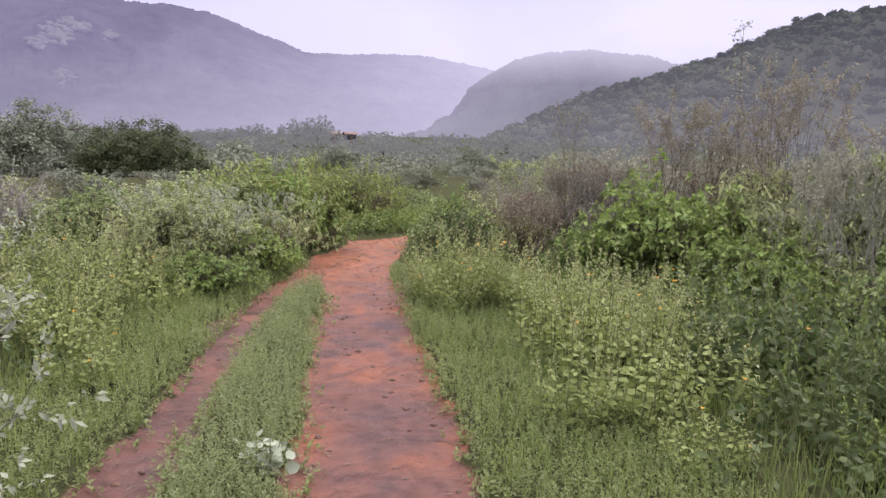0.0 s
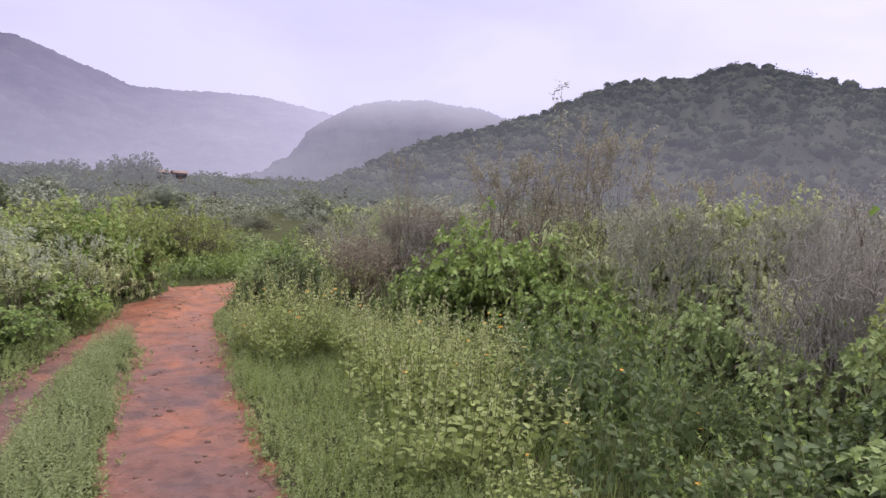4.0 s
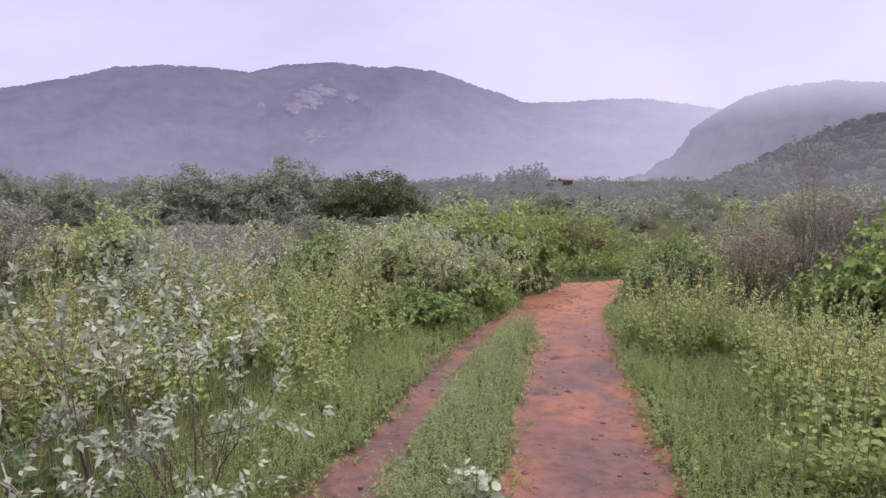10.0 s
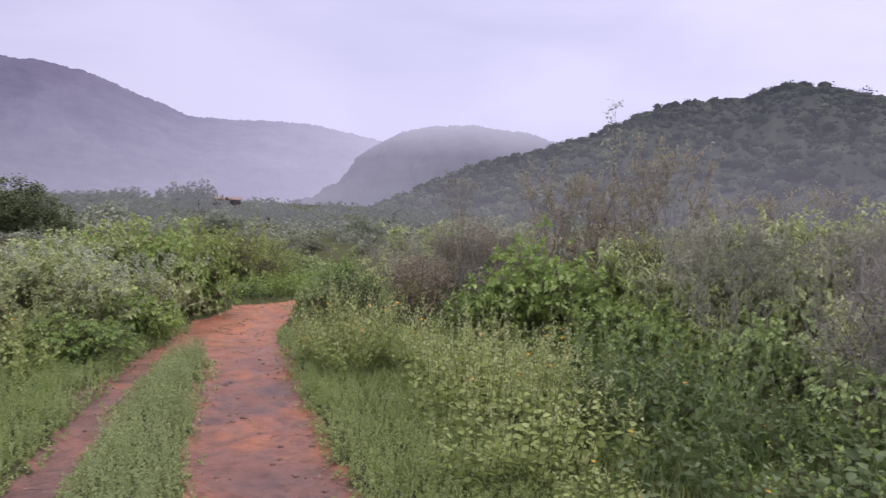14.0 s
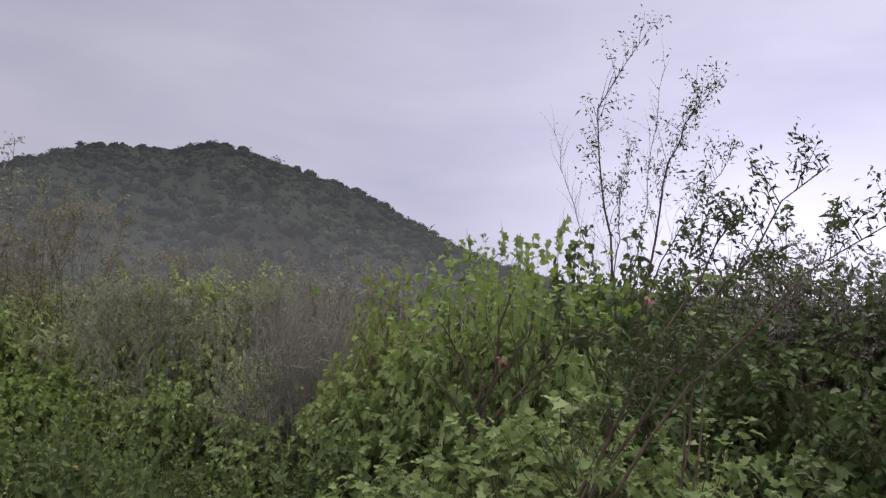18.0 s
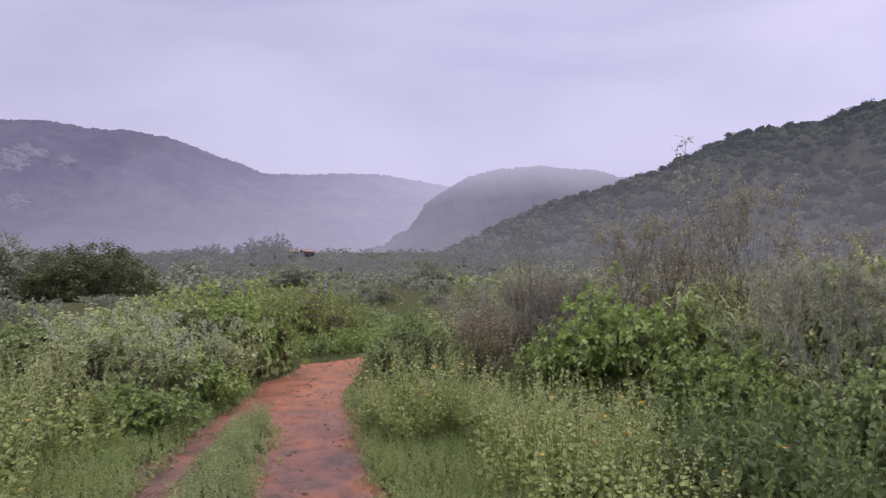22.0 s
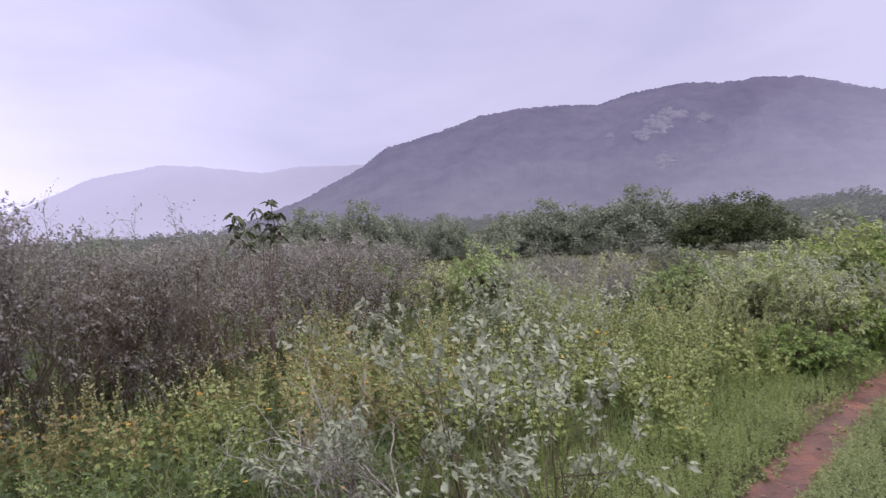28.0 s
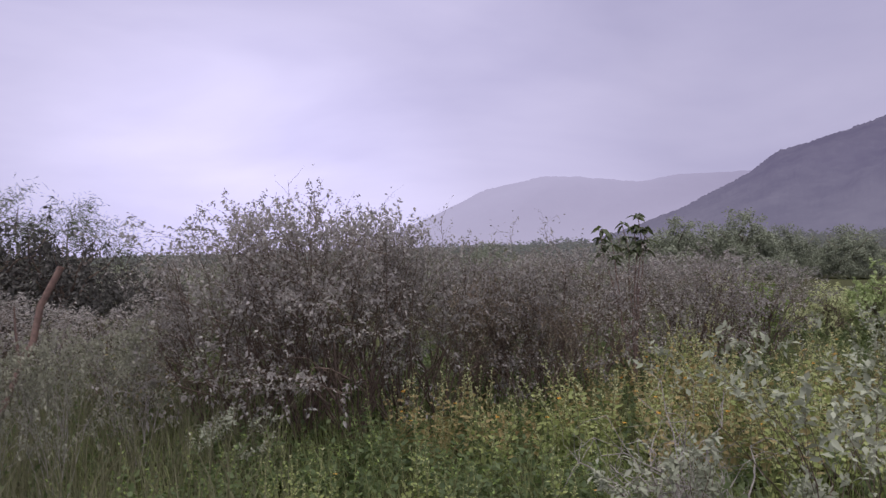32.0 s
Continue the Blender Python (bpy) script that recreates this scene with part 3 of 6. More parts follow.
TRACK_Y = [-30, 1.0, 2.4, 3.4, 4.2, 5.5, 6.6, 7.3, 8.0, 9.1, 10.6, 11.4, 12.3]
OUTER_L = [-1.5, -1.46, -1.46, -1.50, -1.53, -1.58, -1.56, -1.46, -1.36, -1.28, -0.90, 0.14, 1.5]
INNER_L = [-1.08, -1.08, -1.09, -1.14, -1.17, -1.23, -1.22, -1.0, -0.86, -0.7, -0.5, 0.14, 1.5]
INNER_R = [-0.4, -0.42, -0.48, -0.60, -0.72, -0.80, -0.86, -1.0, -0.86, -0.7, -0.5, 0.14, 1.5]
OUTER_R = [0.5, 0.46, 0.40, 0.32, 0.20, 0.05, -0.04, -0.12, -0.19, -0.15, -0.02, 0.55, 2.2]


def track(x, y):
    """How bare the ground is: 1 on the two wheel ruts, 0 on the grass, falling off over a hand's width."""
    e = [np.interp(y, TRACK_Y, side) for side in (OUTER_L, INNER_L, INNER_R, OUTER_R)]
    wob = 0.03 * np.sin(2.3 * y + 1.3) + 0.055 * waves(x, y, 31, 4, 0.55)
    left = np.minimum(x - e[0] + wob, e[1] - x + wob)
    right = np.minimum(x - e[2] + wob, e[3] - x - wob)
    d = np.maximum(left, right)
    end = smooth(12.2, 11.2, y)
    return smooth(-0.11, 0.11, d) * end


def rim_of(x, y):
    """1 at the edges of the broad rut, 0 in its middle; the narrow rut is wetter and darker still."""
    a, b = np.interp(y, TRACK_Y, INNER_R), np.interp(y, TRACK_Y, OUTER_R)
    d = np.minimum(x - a, b - x)
    return np.where(x < a - 0.1, -0.6, 1 - smooth(0.0, 0.24, d))


def waves(x, y, seed, octaves=4, size=1.0):
    rng = np.random.RandomState(seed)
    z, amp, f = 0 * x, 1.0, 1.0 / size
    for _ in range(octaves):
        for _ in range(3):
            a, ph = rng.uniform(0, 6.3, 2)
            z = z + amp * np.sin((x * math.cos(a) + y * math.sin(a)) * f * 2 * np.pi * rng.uniform(0.7, 1.3) + ph) / 3
        amp, f = amp * 0.5, f * 2.1
    return z


def land(x, y):
    x, y = np.asarray(x, float), np.asarray(y, float)
    r = np.hypot(x, y)
    heading = np.degrees(np.arctan2(-x, y))
    rise = np.interp(heading, [-180, -100, -40, -10, 40, 75, 100, 180], [0.2, 0.3, 0.7, 1.0, 0.5, 0.3, 0.2, 0.2])
    z = -1.2 * smooth(14, 60, r) + rise * 0.014 * np.clip(r - 60, 0, 520) + 0.05 * smooth(1.5, 8, np.abs(x + 0.6)) * waves(x, y, 3, 3, 4.0)
    b = track(x, y)
    near = smooth(14, 11, r)
    z = z - 0.045 * b * near + 0.012 * near * waves(x, y, 5, 4, 0.7)
    strip = smooth(0.12, 0.3, np.minimum(x - np.interp(y, TRACK_Y, INNER_L) + 0.15, np.interp(y, TRACK_Y, INNER_R) - x + 0.15)) * near
    return z + 0.025 * strip


def spaced(lo, hi, step, far, grow=1.17):
    mid = list(np.arange(lo, hi, step))
    out, d, v = [], step, hi
    while v < far:
        out.append(v)
        d *= grow
        v += d
    out.append(far)
    ins, d, v = [], step, lo
    while v > -far:
        d *= grow
        v -= d
        ins.append(v)
    return np.array(sorted(ins) + mid + out)


gx, gy = spaced(-2.6, 1.6, 0.055, 4600), spaced(1.2, 12.4, 0.075, 4600)
X, Y = np.meshgrid(gx, gy, indexing="ij")
ni_, nj_ = X.shape
i, j = np.meshgrid(np.arange(ni_ - 1), np.arange(nj_ - 1), indexing="ij")
quads = np.stack([i * nj_ + j, (i + 1) * nj_ + j, (i + 1) * nj_ + j + 1, i * nj_ + j + 1], -1).reshape(-1, 4)
ground_me = mesh_of("ground", np.stack([X, Y, land(X, Y)], -1).reshape(-1, 3), quads, EARTH, True)
bare = ground_me.attributes.new("bare", "FLOAT", "POINT")
bare.data.foreach_set("value", track(X, Y).ravel().astype(np.float32))
rims = ground_me.attributes.new("rim", "FLOAT", "POINT")
rims.data.foreach_set("value", rim_of(X, Y).ravel().astype(np.float32))
ground = tagged(new("ground", ground_me), "red earth track with two wheel ruts through weedy ground", "ground", kind="structure")

# ---- hills ----
EYE = 1.55


def hill(name, label, profile, front, ridge, mat, rough, steps=26, per_deg=5, foot=-6.0, gully=0.1):
    """A hill round the valley: profile gives heading and height of its skyline in degrees; it rises from front to ridge metres away."""
    az = np.linspace(profile[0][0], profile[-1][0], int(abs(profile[-1][0] - profile[0][0]) * per_deg))
    order = sorted(profile)
    el = np.interp(az, [p[0] for p in order], [p[1] for p in order])
    s = np.concatenate([np.linspace(0, 1, steps), np.linspace(1.05, 1.5, 5)])
    A, S = np.meshgrid(az, s, indexing="ij")
    E = np.meshgrid(el, s, indexing="ij")[0]
    rdg = ridge if not callable(ridge) else ridge(A)
    R = front + (rdg - front) * S
    top = EYE + rdg * np.tan(np.radians(E))
    g = waves(A * 0.12, S * 0.8, len(name), 4, 0.6) * gully * np.sin(np.pi * np.clip(S, 0, 1))
    rise = np.where(S <= 1, np.clip(S, 0, 1) ** 0.92 + g * 0.5, 1 - (S - 1) * 1.2)
    Xh, Yh = -np.sin(np.radians(A)) * R, np.cos(np.radians(A)) * R
    bumps = waves(Xh, Yh, 7, 4, 60 * rough) * rough * 1.1 + np.random.RandomState(3).normal(size=A.shape) * rough * 0.55
    Z = foot + (top - foot) * rise + bumps * np.clip(S * 4, 0, 1)
    n, m = A.shape
    a, b = np.meshgrid(np.arange(n - 1), np.arange(m - 1), indexing="ij")
    q = np.stack([a * m + b, a * m + b + 1, (a + 1) * m + b + 1, (a + 1) * m + b], -1).reshape(-1, 4)
    ob = new(name, mesh_of(name, np.stack([Xh, Yh, Z], -1).reshape(-1, 3), q, mat, True))
    tagged(ob, label, "hill", kind="structure")
    return az, s, np.stack([Xh, Yh, Z], -1)


PALE = [(84, 0.2), (79, 1.2), (75.3, 2.6), (70.7, 4.7), (66.0, 5.6), (63, 5.45), (58.4, 4.8), (55.5, 5.2), (50, 5.15), (46, 4.8)]
WEST = [(62, 0.2), (56, 2.2), (53, 3.6), (50, 5.1), (48, 6.5), (44.2, 7.4), (40.2, 8.6), (37.2, 9.0), (33.8, 9.05), (30.6, 8.8), (27.9, 9.5), (24.1, 9.8),
        (21.3, 9.55), (18.9, 9.6), (15.6, 9.25), (12, 8.05), (8.3, 6.75), (6, 6.7), (3.8, 6.85), (-0.5, 6.95), (-4.6, 6.35), (-7.5, 5.7), (-12, 4.4), (-17, 2.4)]
NORTH = [(5, 0.3), (1.5, 1.2), (-1.4, 2.4), (-3.7, 3.65), (-6, 5.35), (-8.4, 6.75), (-11.2, 7.4), (-14.5, 7.55), (-16.9, 7.25), (-19.2, 7.0), (-21.1, 6.45), (-25, 5.2), (-30, 3.5)]
EAST = [(-6, 0.2), (-9.5, 1.8), (-12.2, 3.2), (-15, 4.35), (-17.9, 5.15), (-21.1, 6.05), (-24.3, 7.1), (-25.7, 7.8), (-29.1, 9.3), (-31.3, 9.65), (-35.5, 10.0), (-37.3, 10.65), (-38.8, 10.9), (-40.5, 10.65),
        (-43.2, 10.0), (-47.5, 8.95), (-51.9, 7.5), (-56, 5.6), (-58.1, 4.5), (-62.9, 2.7), (-67.6, 1.8), (-76, 1.1), (-90, 0.7), (-110, 0.4)]
hill("backdrop_ridge_pale", "pale ridge far down the valley, its rain haze a painted glow", PALE, 2600, 3300, HILL_PALE, 2.0)
west_az, west_s, west_p = hill("backdrop_hill_west", "long wooded hill with pale rock slabs and a painted haze glow", WEST, 620, 1150, HILL_WEST, 1.2, 40, 8)
hill("backdrop_hill_north", "wooded hill with a painted haze glow, its top pale as mist", NORTH, 520, 900, HILL_MID, 0.9, 30, 8)
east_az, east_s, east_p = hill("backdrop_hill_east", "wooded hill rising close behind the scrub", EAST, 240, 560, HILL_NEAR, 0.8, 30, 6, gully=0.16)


def on_hill(az, s, p, a, e):
    """The point of a hill's slope that shows at a heading and a height in degrees."""
    row = p[np.abs(az - a).argmin()]
    el = np.degrees(np.arctan2(row[:, 2] - EYE, np.hypot(row[:, 0], row[:, 1])))
    k = int(np.argmax(el >= e)) if (el >= e).any() else len(el) - 1
    return row[k]


# Woods on the near hill: clumps of leaves over the whole slope.
def clump_field(points, sizes, per, seed, coarse=True, leaf=0.30, squash=0.75):
    """Crowns made of leaf tufts at the given points."""
    rng = np.random.RandomState(seed)
    n = len(points)
    d = unit(rng.normal(size=(n, per, 3)))
    d[..., 2] = np.abs(d[..., 2]) * 1.1 - 0.25
    lump = 1 + 0.25 * np.sin(d[..., 0] * 4 + rng.uniform(0, 6, (n, 1))) * np.sin(d[..., 1] * 5 + rng.uniform(0, 6, (n, 1)))
    P = points[:, None] + d * (sizes[:, None] * lump * rng.uniform(0.72, 1.0, (n, per)))[..., None] * [1, 1, squash]
    L = (sizes[:, None] * leaf * rng.uniform(0.7, 1.4, (n, per))).ravel()
    D = (d + 0.9 * rng.normal(size=d.shape)).reshape(-1, 3)
    return leaf_arrays(P.reshape(-1, 3), D, L, L * 0.8, rng, 0.2, 0.15, coarse)


def crown_field(points, sizes, seed):
    """Rounded, lumpy far crowns: each a rough shell of 80 faces."""
    bm = bmesh.new()
    bmesh.ops.create_icosphere(bm, subdivisions=2, radius=1.0)
    ball = np.array([v.co[:] for v in bm.verts])
    tri = np.array([[v.index for v in f.verts] for f in bm.faces])
    bm.free()
    rng = np.random.RandomState(seed)
    n = len(points)
    ph = rng.uniform(0, 6.283, (n, 1, 3))
    lump = 1 + 0.14 * np.sin(ball[None] * 3.2 + ph).sum(-1) + 0.16 * rng.normal(size=(n, len(ball)))
    V = points[:, None] + ball[None] * (sizes[:, None] * lump)[..., None] * [1.0, 1.0, 0.85]
    return V.reshape(-1, 3), (tri[None] + len(ball) * np.arange(n)[:, None, None]).reshape(-1, 3)


def rock_mesh(seed, sx, sy, sz):
    """A bare slab: many low blocks, dense in the middle and scattered towards the rim."""
    r = np.random.RandomState(seed)
    n = 46
    p = np.stack([r.normal(size=n) * sx * 0.55, r.normal(size=n) * sy * 0.42, r.uniform(-0.4, 0.2, n) * sz], -1)
    V, F = crown_field(p, r.uniform(0.20, 0.46, n) * min(sx, sy) + 0.6, seed + 60)
    V[:, 2] *= 0.8
    return mesh_of("rock_slab", V, F, ROCK, True)


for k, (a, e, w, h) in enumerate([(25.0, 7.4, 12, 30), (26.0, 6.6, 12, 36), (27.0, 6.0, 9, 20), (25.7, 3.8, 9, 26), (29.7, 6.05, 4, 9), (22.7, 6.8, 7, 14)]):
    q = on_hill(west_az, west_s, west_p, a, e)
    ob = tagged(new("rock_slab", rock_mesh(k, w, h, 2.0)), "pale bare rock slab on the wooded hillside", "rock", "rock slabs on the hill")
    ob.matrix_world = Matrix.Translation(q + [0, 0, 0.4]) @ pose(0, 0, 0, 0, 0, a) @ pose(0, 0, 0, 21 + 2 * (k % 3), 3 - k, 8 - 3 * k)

rng = np.random.RandomState(11)
pts = []
for _ in range(6500):
    a, b = rng.uniform(0, len(east_az) - 2), rng.uniform(0, 1) ** 0.75 * 29
    i0, j0 = int(a), int(b)
    q = east_p[i0, j0] * (1 - b + j0) + east_p[i0, min(j0 + 1, 30)] * (b - j0)
    pts.append(q)
pts = np.array(pts)
sizes = 1.5 + 4.6 * rng.uniform(0, 1, len(pts)) ** 2.6 + 0.8 * np.clip(waves(pts[:, 0], pts[:, 1], 14, 2, 50), 0, 1)
bushy = rng.uniform(0, 1, len(pts)) < 0.85
V0, F0 = crown_field(pts[bushy], sizes[bushy] * 0.72, 12)
V1, F1 = clump_field(pts, sizes * 1.05, 44, 13, leaf=0.24)
V, F = np.concatenate([V0, V1]), np.concatenate([F0, F1 + len(V0)])
# These crowns emit the same haze colour as the slope below.
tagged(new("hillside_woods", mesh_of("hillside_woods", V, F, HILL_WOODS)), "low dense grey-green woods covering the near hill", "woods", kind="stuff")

# ---- plants: one of each kind is built at the origin, then copied ----
def at(x, y, turn=0.0, size=1.0, tall=None, lean=0.0):
    z = float(land(x, y))
    s = Matrix.Diagonal((size, size, tall or size, 1))
    return pose(x, y, z, lean, 0, turn) @ s


def polar(heading, far):
    return -math.sin(radians(heading)) * far, math.cos(radians(heading)) * far


class Kind:
    """Some variants of one kind of plant, of which copies are set out; the first use of a variant is the variant itself."""

    def __init__(self, name, label, category, group, variants):
        self.roots = [thing(name, label, category, v, group) for v in variants]
        self.used = [False] * len(variants)
        self.count = 0

    def put(self, x, y, turn, size=1.0, tall=None, lean=0.0, which=None, label=""):
        k = self.count % len(self.roots) if which is None else which
        self.count += 1
        if not self.used[k]:
            self.used[k] = True
            ob = self.roots[k]
            ob.matrix_basis = at(x, y, turn, size, tall, lean)
        else:
            src = self.roots[k]
            ob = src.copy()
            scene.collection.objects.link(ob)
            for c in src.children:
                d = c.copy()
                scene.collection.objects.link(d)
                d.parent = ob
            ob.matrix_basis = at(x, y, turn, size, tall, lean)
        return tagged(ob, label)


def put_top(kind, heading, far, rise, size, which, height, label=""):
    """Sets a plant of the given own height so that its top stands at a rise in degrees over the eye's level."""
    x, y = polar(heading, far)
    tall = (EYE + far * math.tan(radians(rise)) - float(land(x, y))) / (height * 1.05)
    return kind.put(x, y, turn(), size, tall, which=which, label=label)


herbs = Kind("flowering_herb", "pale yellow-green leafy herb with upright spikes", "herb", "pale herbs along the track",
             [herb_meshes(s, n, r, h, (0.060, 0.043), HERB, per=17, tips=12, flowers=0.025)
              for s, n, r, h in ((1, 17, 0.32, 0.66), (2, 24, 0.42, 0.82), (3, 11, 0.22, 0.78), (11, 20, 0.36, 0.55))])
herbs_tall = Kind("tall_flowering_herb", "dense clump of pale herb with leafy spikes and orange flowers", "herb", "pale herbs along the track",
                  [herb_meshes(s, 64, 0.62, 0.95, (0.058, 0.041), HERB, per=17, tips=12, flowers=0.04, lean=0.75, foot=0.35, taper=0.5) for s in (4, 5)])
under = Kind("leafy_weed", "dark green broad-leaved weed in the undergrowth", "weed", "undergrowth weeds",
             [herb_meshes(s, 20, 0.42, h, (0.074, 0.050), UNDER, GREEN, per=14, tips=7, flowers=0.015, lean=0.6) for s, h in ((6, 0.5), (7, 0.68), (8, 0.42))])
yellow_herbs = Kind("yellowing_herb", "yellowing herb with orange tinged leaves", "herb", "yellowing herbs",
                    [herb_meshes(s, 15, 0.40, h, (0.065, 0.042), YELLOW, HERB_TIP, per=13, tips=9, flowers=0.08) for s, h in ((9, 0.8), (10, 0.65))])
silver = Kind("silver_shrub", "slender silver-leaved shrub with dark thin stems", "shrub", "silver shrubs",
              [forked(21, 1.25, 8, 0.55, 4, (0.055, 0.025), 11, SILVER, thick=0.007, wide=0.36, lift=0.35, shape="fine", inner=0.6, kids=2),
               forked(22, 0.85, 8, 0.85, 4, (0.052, 0.024), 11, SILVER, thick=0.006, wide=0.40, lift=0.3, shape="fine", inner=0.6, kids=2)])
green = Kind("green_shrub", "green leafy shrub with leaves in loose rosettes", "shrub", "green shrubs",
             [bush(31, 1.35, 1.15, 10, 640, 7, (0.078, 0.066), GREEN, shape="lobed", low=0.08, droop=0.3),
              bush(32, 1.3, 1.05, 7, 330, 9, (0.085, 0.050), GREEN, low=0.08, droop=0.4),
              bush(33, 1.3, 1.0, 7, 240, 9, (0.085, 0.050), UNDER, low=0.08, droop=0.4),
              bush(34, 1.3, 1.1, 8, 380, 8, (0.085, 0.076), LOBED, shape="lobed", low=0.08, droop=0.35),
              bush(37, 1.3, 1.0, 7, 260, 9, (0.072, 0.036), DROOP, low=0.1, droop=0.5),
              bush(38, 1.3, 1.0, 6, 230, 9, (0.088, 0.050), BENDLEAF, low=0.08, droop=0.4)])
olive = Kind("drooping_shrub", "olive shrub with bunches of long drooping leaves", "shrub", "drooping shrubs",
             [bush(35, 1.4, 0.85, 7, 230, 9, (0.095, 0.042), DROOP, hang=0.35, low=0.3, droop=0.6, thick=0.016, ring=0.8),
              bush(36, 1.25, 0.8, 6, 210, 9, (0.090, 0.040), DROOP, hang=0.35, low=0.25, droop=0.6, thick=0.015, ring=0.8)])
dry = Kind("dry_shrub", "brown half-dry twiggy shrub with few leaves", "shrub", "dry shrubs",
           [forked(41, 1.4, 9, 0.7, 4, (0.05, 0.03), 4, DRYLEAF, thick=0.009, wide=0.5),
            forked(42, 1.5, 8, 0.6, 4, (0.056, 0.032), 12, PALEGREY, DEADBARK, thick=0.010, wide=0.5),
            forked(43, 1.45, 8, 0.6, 4, (0.06, 0.034), 12, DROOP, thick=0.009, wide=0.5)])
tallsparse = Kind("tall_thin_shrub", "tall sparse shrub with forking stems and tan-grey leaves", "shrub", "tall sparse shrubs",
                  [forked(45, 2.6, 4, 0.35, 4, (0.062, 0.030), 14, TANLEAF, thick=0.015, wide=0.42, lift=0.3, inner=0.3),
                   forked(46, 2.4, 4, 0.40, 4, (0.058, 0.028), 12, TANLEAF, thick=0.013, wide=0.42, lift=0.3, inner=0.3)])
dead = Kind("dead_shrub", "grey dead shrub of bare tangled branches", "shrub", "dead shrubs",
            [tangle(51, 1.6, 1.1, 44, 10, DEADBARK), forked(52, 1.6, 7, 0.8, 5, (0, 0), 0, None, DEADBARK, thick=0.014, wide=0.5)])
greyscrub = Kind("grey_scrub_bush", "grey-leaved scrub bush with dark upright stems", "bush", "grey scrub bushes",
                 [forked(55, 2.0, 15, 0.75, 4, (0.046, 0.024), 10, GREYLEAF, thick=0.014, wide=0.44, lift=0.16, inner=0.8),
                  forked(56, 1.8, 14, 0.7, 4, (0.045, 0.023), 10, GREYLEAF, thick=0.013, wide=0.46, lift=0.14, inner=0.8)])
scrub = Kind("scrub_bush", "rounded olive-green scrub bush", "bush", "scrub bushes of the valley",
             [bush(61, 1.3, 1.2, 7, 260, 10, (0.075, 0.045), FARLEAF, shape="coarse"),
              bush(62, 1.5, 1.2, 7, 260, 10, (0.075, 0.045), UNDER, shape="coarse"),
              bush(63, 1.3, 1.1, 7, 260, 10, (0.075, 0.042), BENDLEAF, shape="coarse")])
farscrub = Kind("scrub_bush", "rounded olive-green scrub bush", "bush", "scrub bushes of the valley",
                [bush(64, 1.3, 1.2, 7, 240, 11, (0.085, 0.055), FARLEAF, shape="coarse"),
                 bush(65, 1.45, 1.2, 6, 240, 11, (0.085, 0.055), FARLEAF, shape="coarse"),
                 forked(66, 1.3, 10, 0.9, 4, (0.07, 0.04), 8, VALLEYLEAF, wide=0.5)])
rng = np.random.RandomState(77)


def turn():
    return rng.uniform(0, 360)


# East verge: the rounded herb clump beside the track, and the pale herbs in front of it.
for x, y, s, t in [(0.46, 6.1, 0.85, 1.0), (0.25, 6.6, 0.75, 0.86), (0.85, 6.3, 0.8, 0.92), (0.6, 6.9, 0.85, 0.92)]:
    herbs_tall.put(x, y, turn(), s, t)
for x, y, s, t in [(1.0, 3.45, 0.95, 0.9), (1.35, 3.7, 1.0, 1.0), (1.2, 4.15, 1.0, 1.1), (1.85, 3.9, 1.0, 0.9), (1.55, 4.2, 1.0, 1.15), (1.05, 4.75, 0.9, 1.1), (1.4, 4.6, 1.0, 1.2), (1.75, 4.9, 1.0, 1.1),
                   (1.45, 4.9, 1.0, 1.0), (1.25, 5.4, 0.9, 0.9), (1.6, 5.6, 1.0, 0.9), (1.5, 3.05, 0.7, 0.6), (1.05, 5.5, 0.9, 1.0),
                   (2.0, 5.3, 1.0, 0.85), (1.15, 6.0, 0.8, 0.8), (1.6, 6.3, 0.9, 0.8), (2.2, 5.9, 0.9, 0.75)]:
    herbs.put(x + rng.uniform(-0.08, 0.08), y + rng.uniform(-0.12, 0.12), turn(), s, t)
for x, y, s, t in [(1.75, 4.5, 0.8, 0.85), (1.35, 5.2, 0.7, 0.8)]:
    herbs_tall.put(x, y, turn(), s, t, label="bushy pale herb with fuzzy leafy spikes")
for x, y, s, t in [(2.3, 3.5, 0.8, 1.35), (2.65, 3.9, 0.9, 1.4), (2.1, 4.1, 0.9, 1.3), (2.9, 4.5, 1.0, 1.4), (2.4, 4.8, 0.9, 1.3)]:
    under.put(x, y, turn(), s, t, which=1)
# Undergrowth between the pale herbs and the thicket.
for k in range(84):
    a, d = rng.uniform(-88, -25), rng.uniform(2.8, 6.8)
    x, y = polar(a, d)
    if x < 1.9 + 0.1 * y:
        continue
    big = rng.uniform(0.6, 1.3)
    (herbs if k % 13 == 0 else under).put(x, y, turn(), big, big * rng.uniform(0.75, 1.1))
# The thicket: green shrubs, a brown one beside the track, drooping and dead ones behind.
for x, y, s, t in [(3.9, 6.7, 0.6, 0.6), (4.6, 6.0, 0.62, 0.62), (0.75, 9.2, 0.62, 0.62), (0.45, 9.8, 0.5, 0.62),
                   (1.05, 10.3, 0.7, 0.7), (1.6, 9.6, 0.5, 0.5)]:
    green.put(x, y, turn(), s, t)
for x, y, s, t in [(1.45, 8.5, 0.7, 0.68), (3.2, 11.5, 1.1, 1.0), (2.3, 13.0, 1.1, 0.9), (4.6, 9.9, 1.0, 1.1), (8.3, 7.9, 1.0, 1.2)]:
    dry.put(x, y, turn(), s, t)
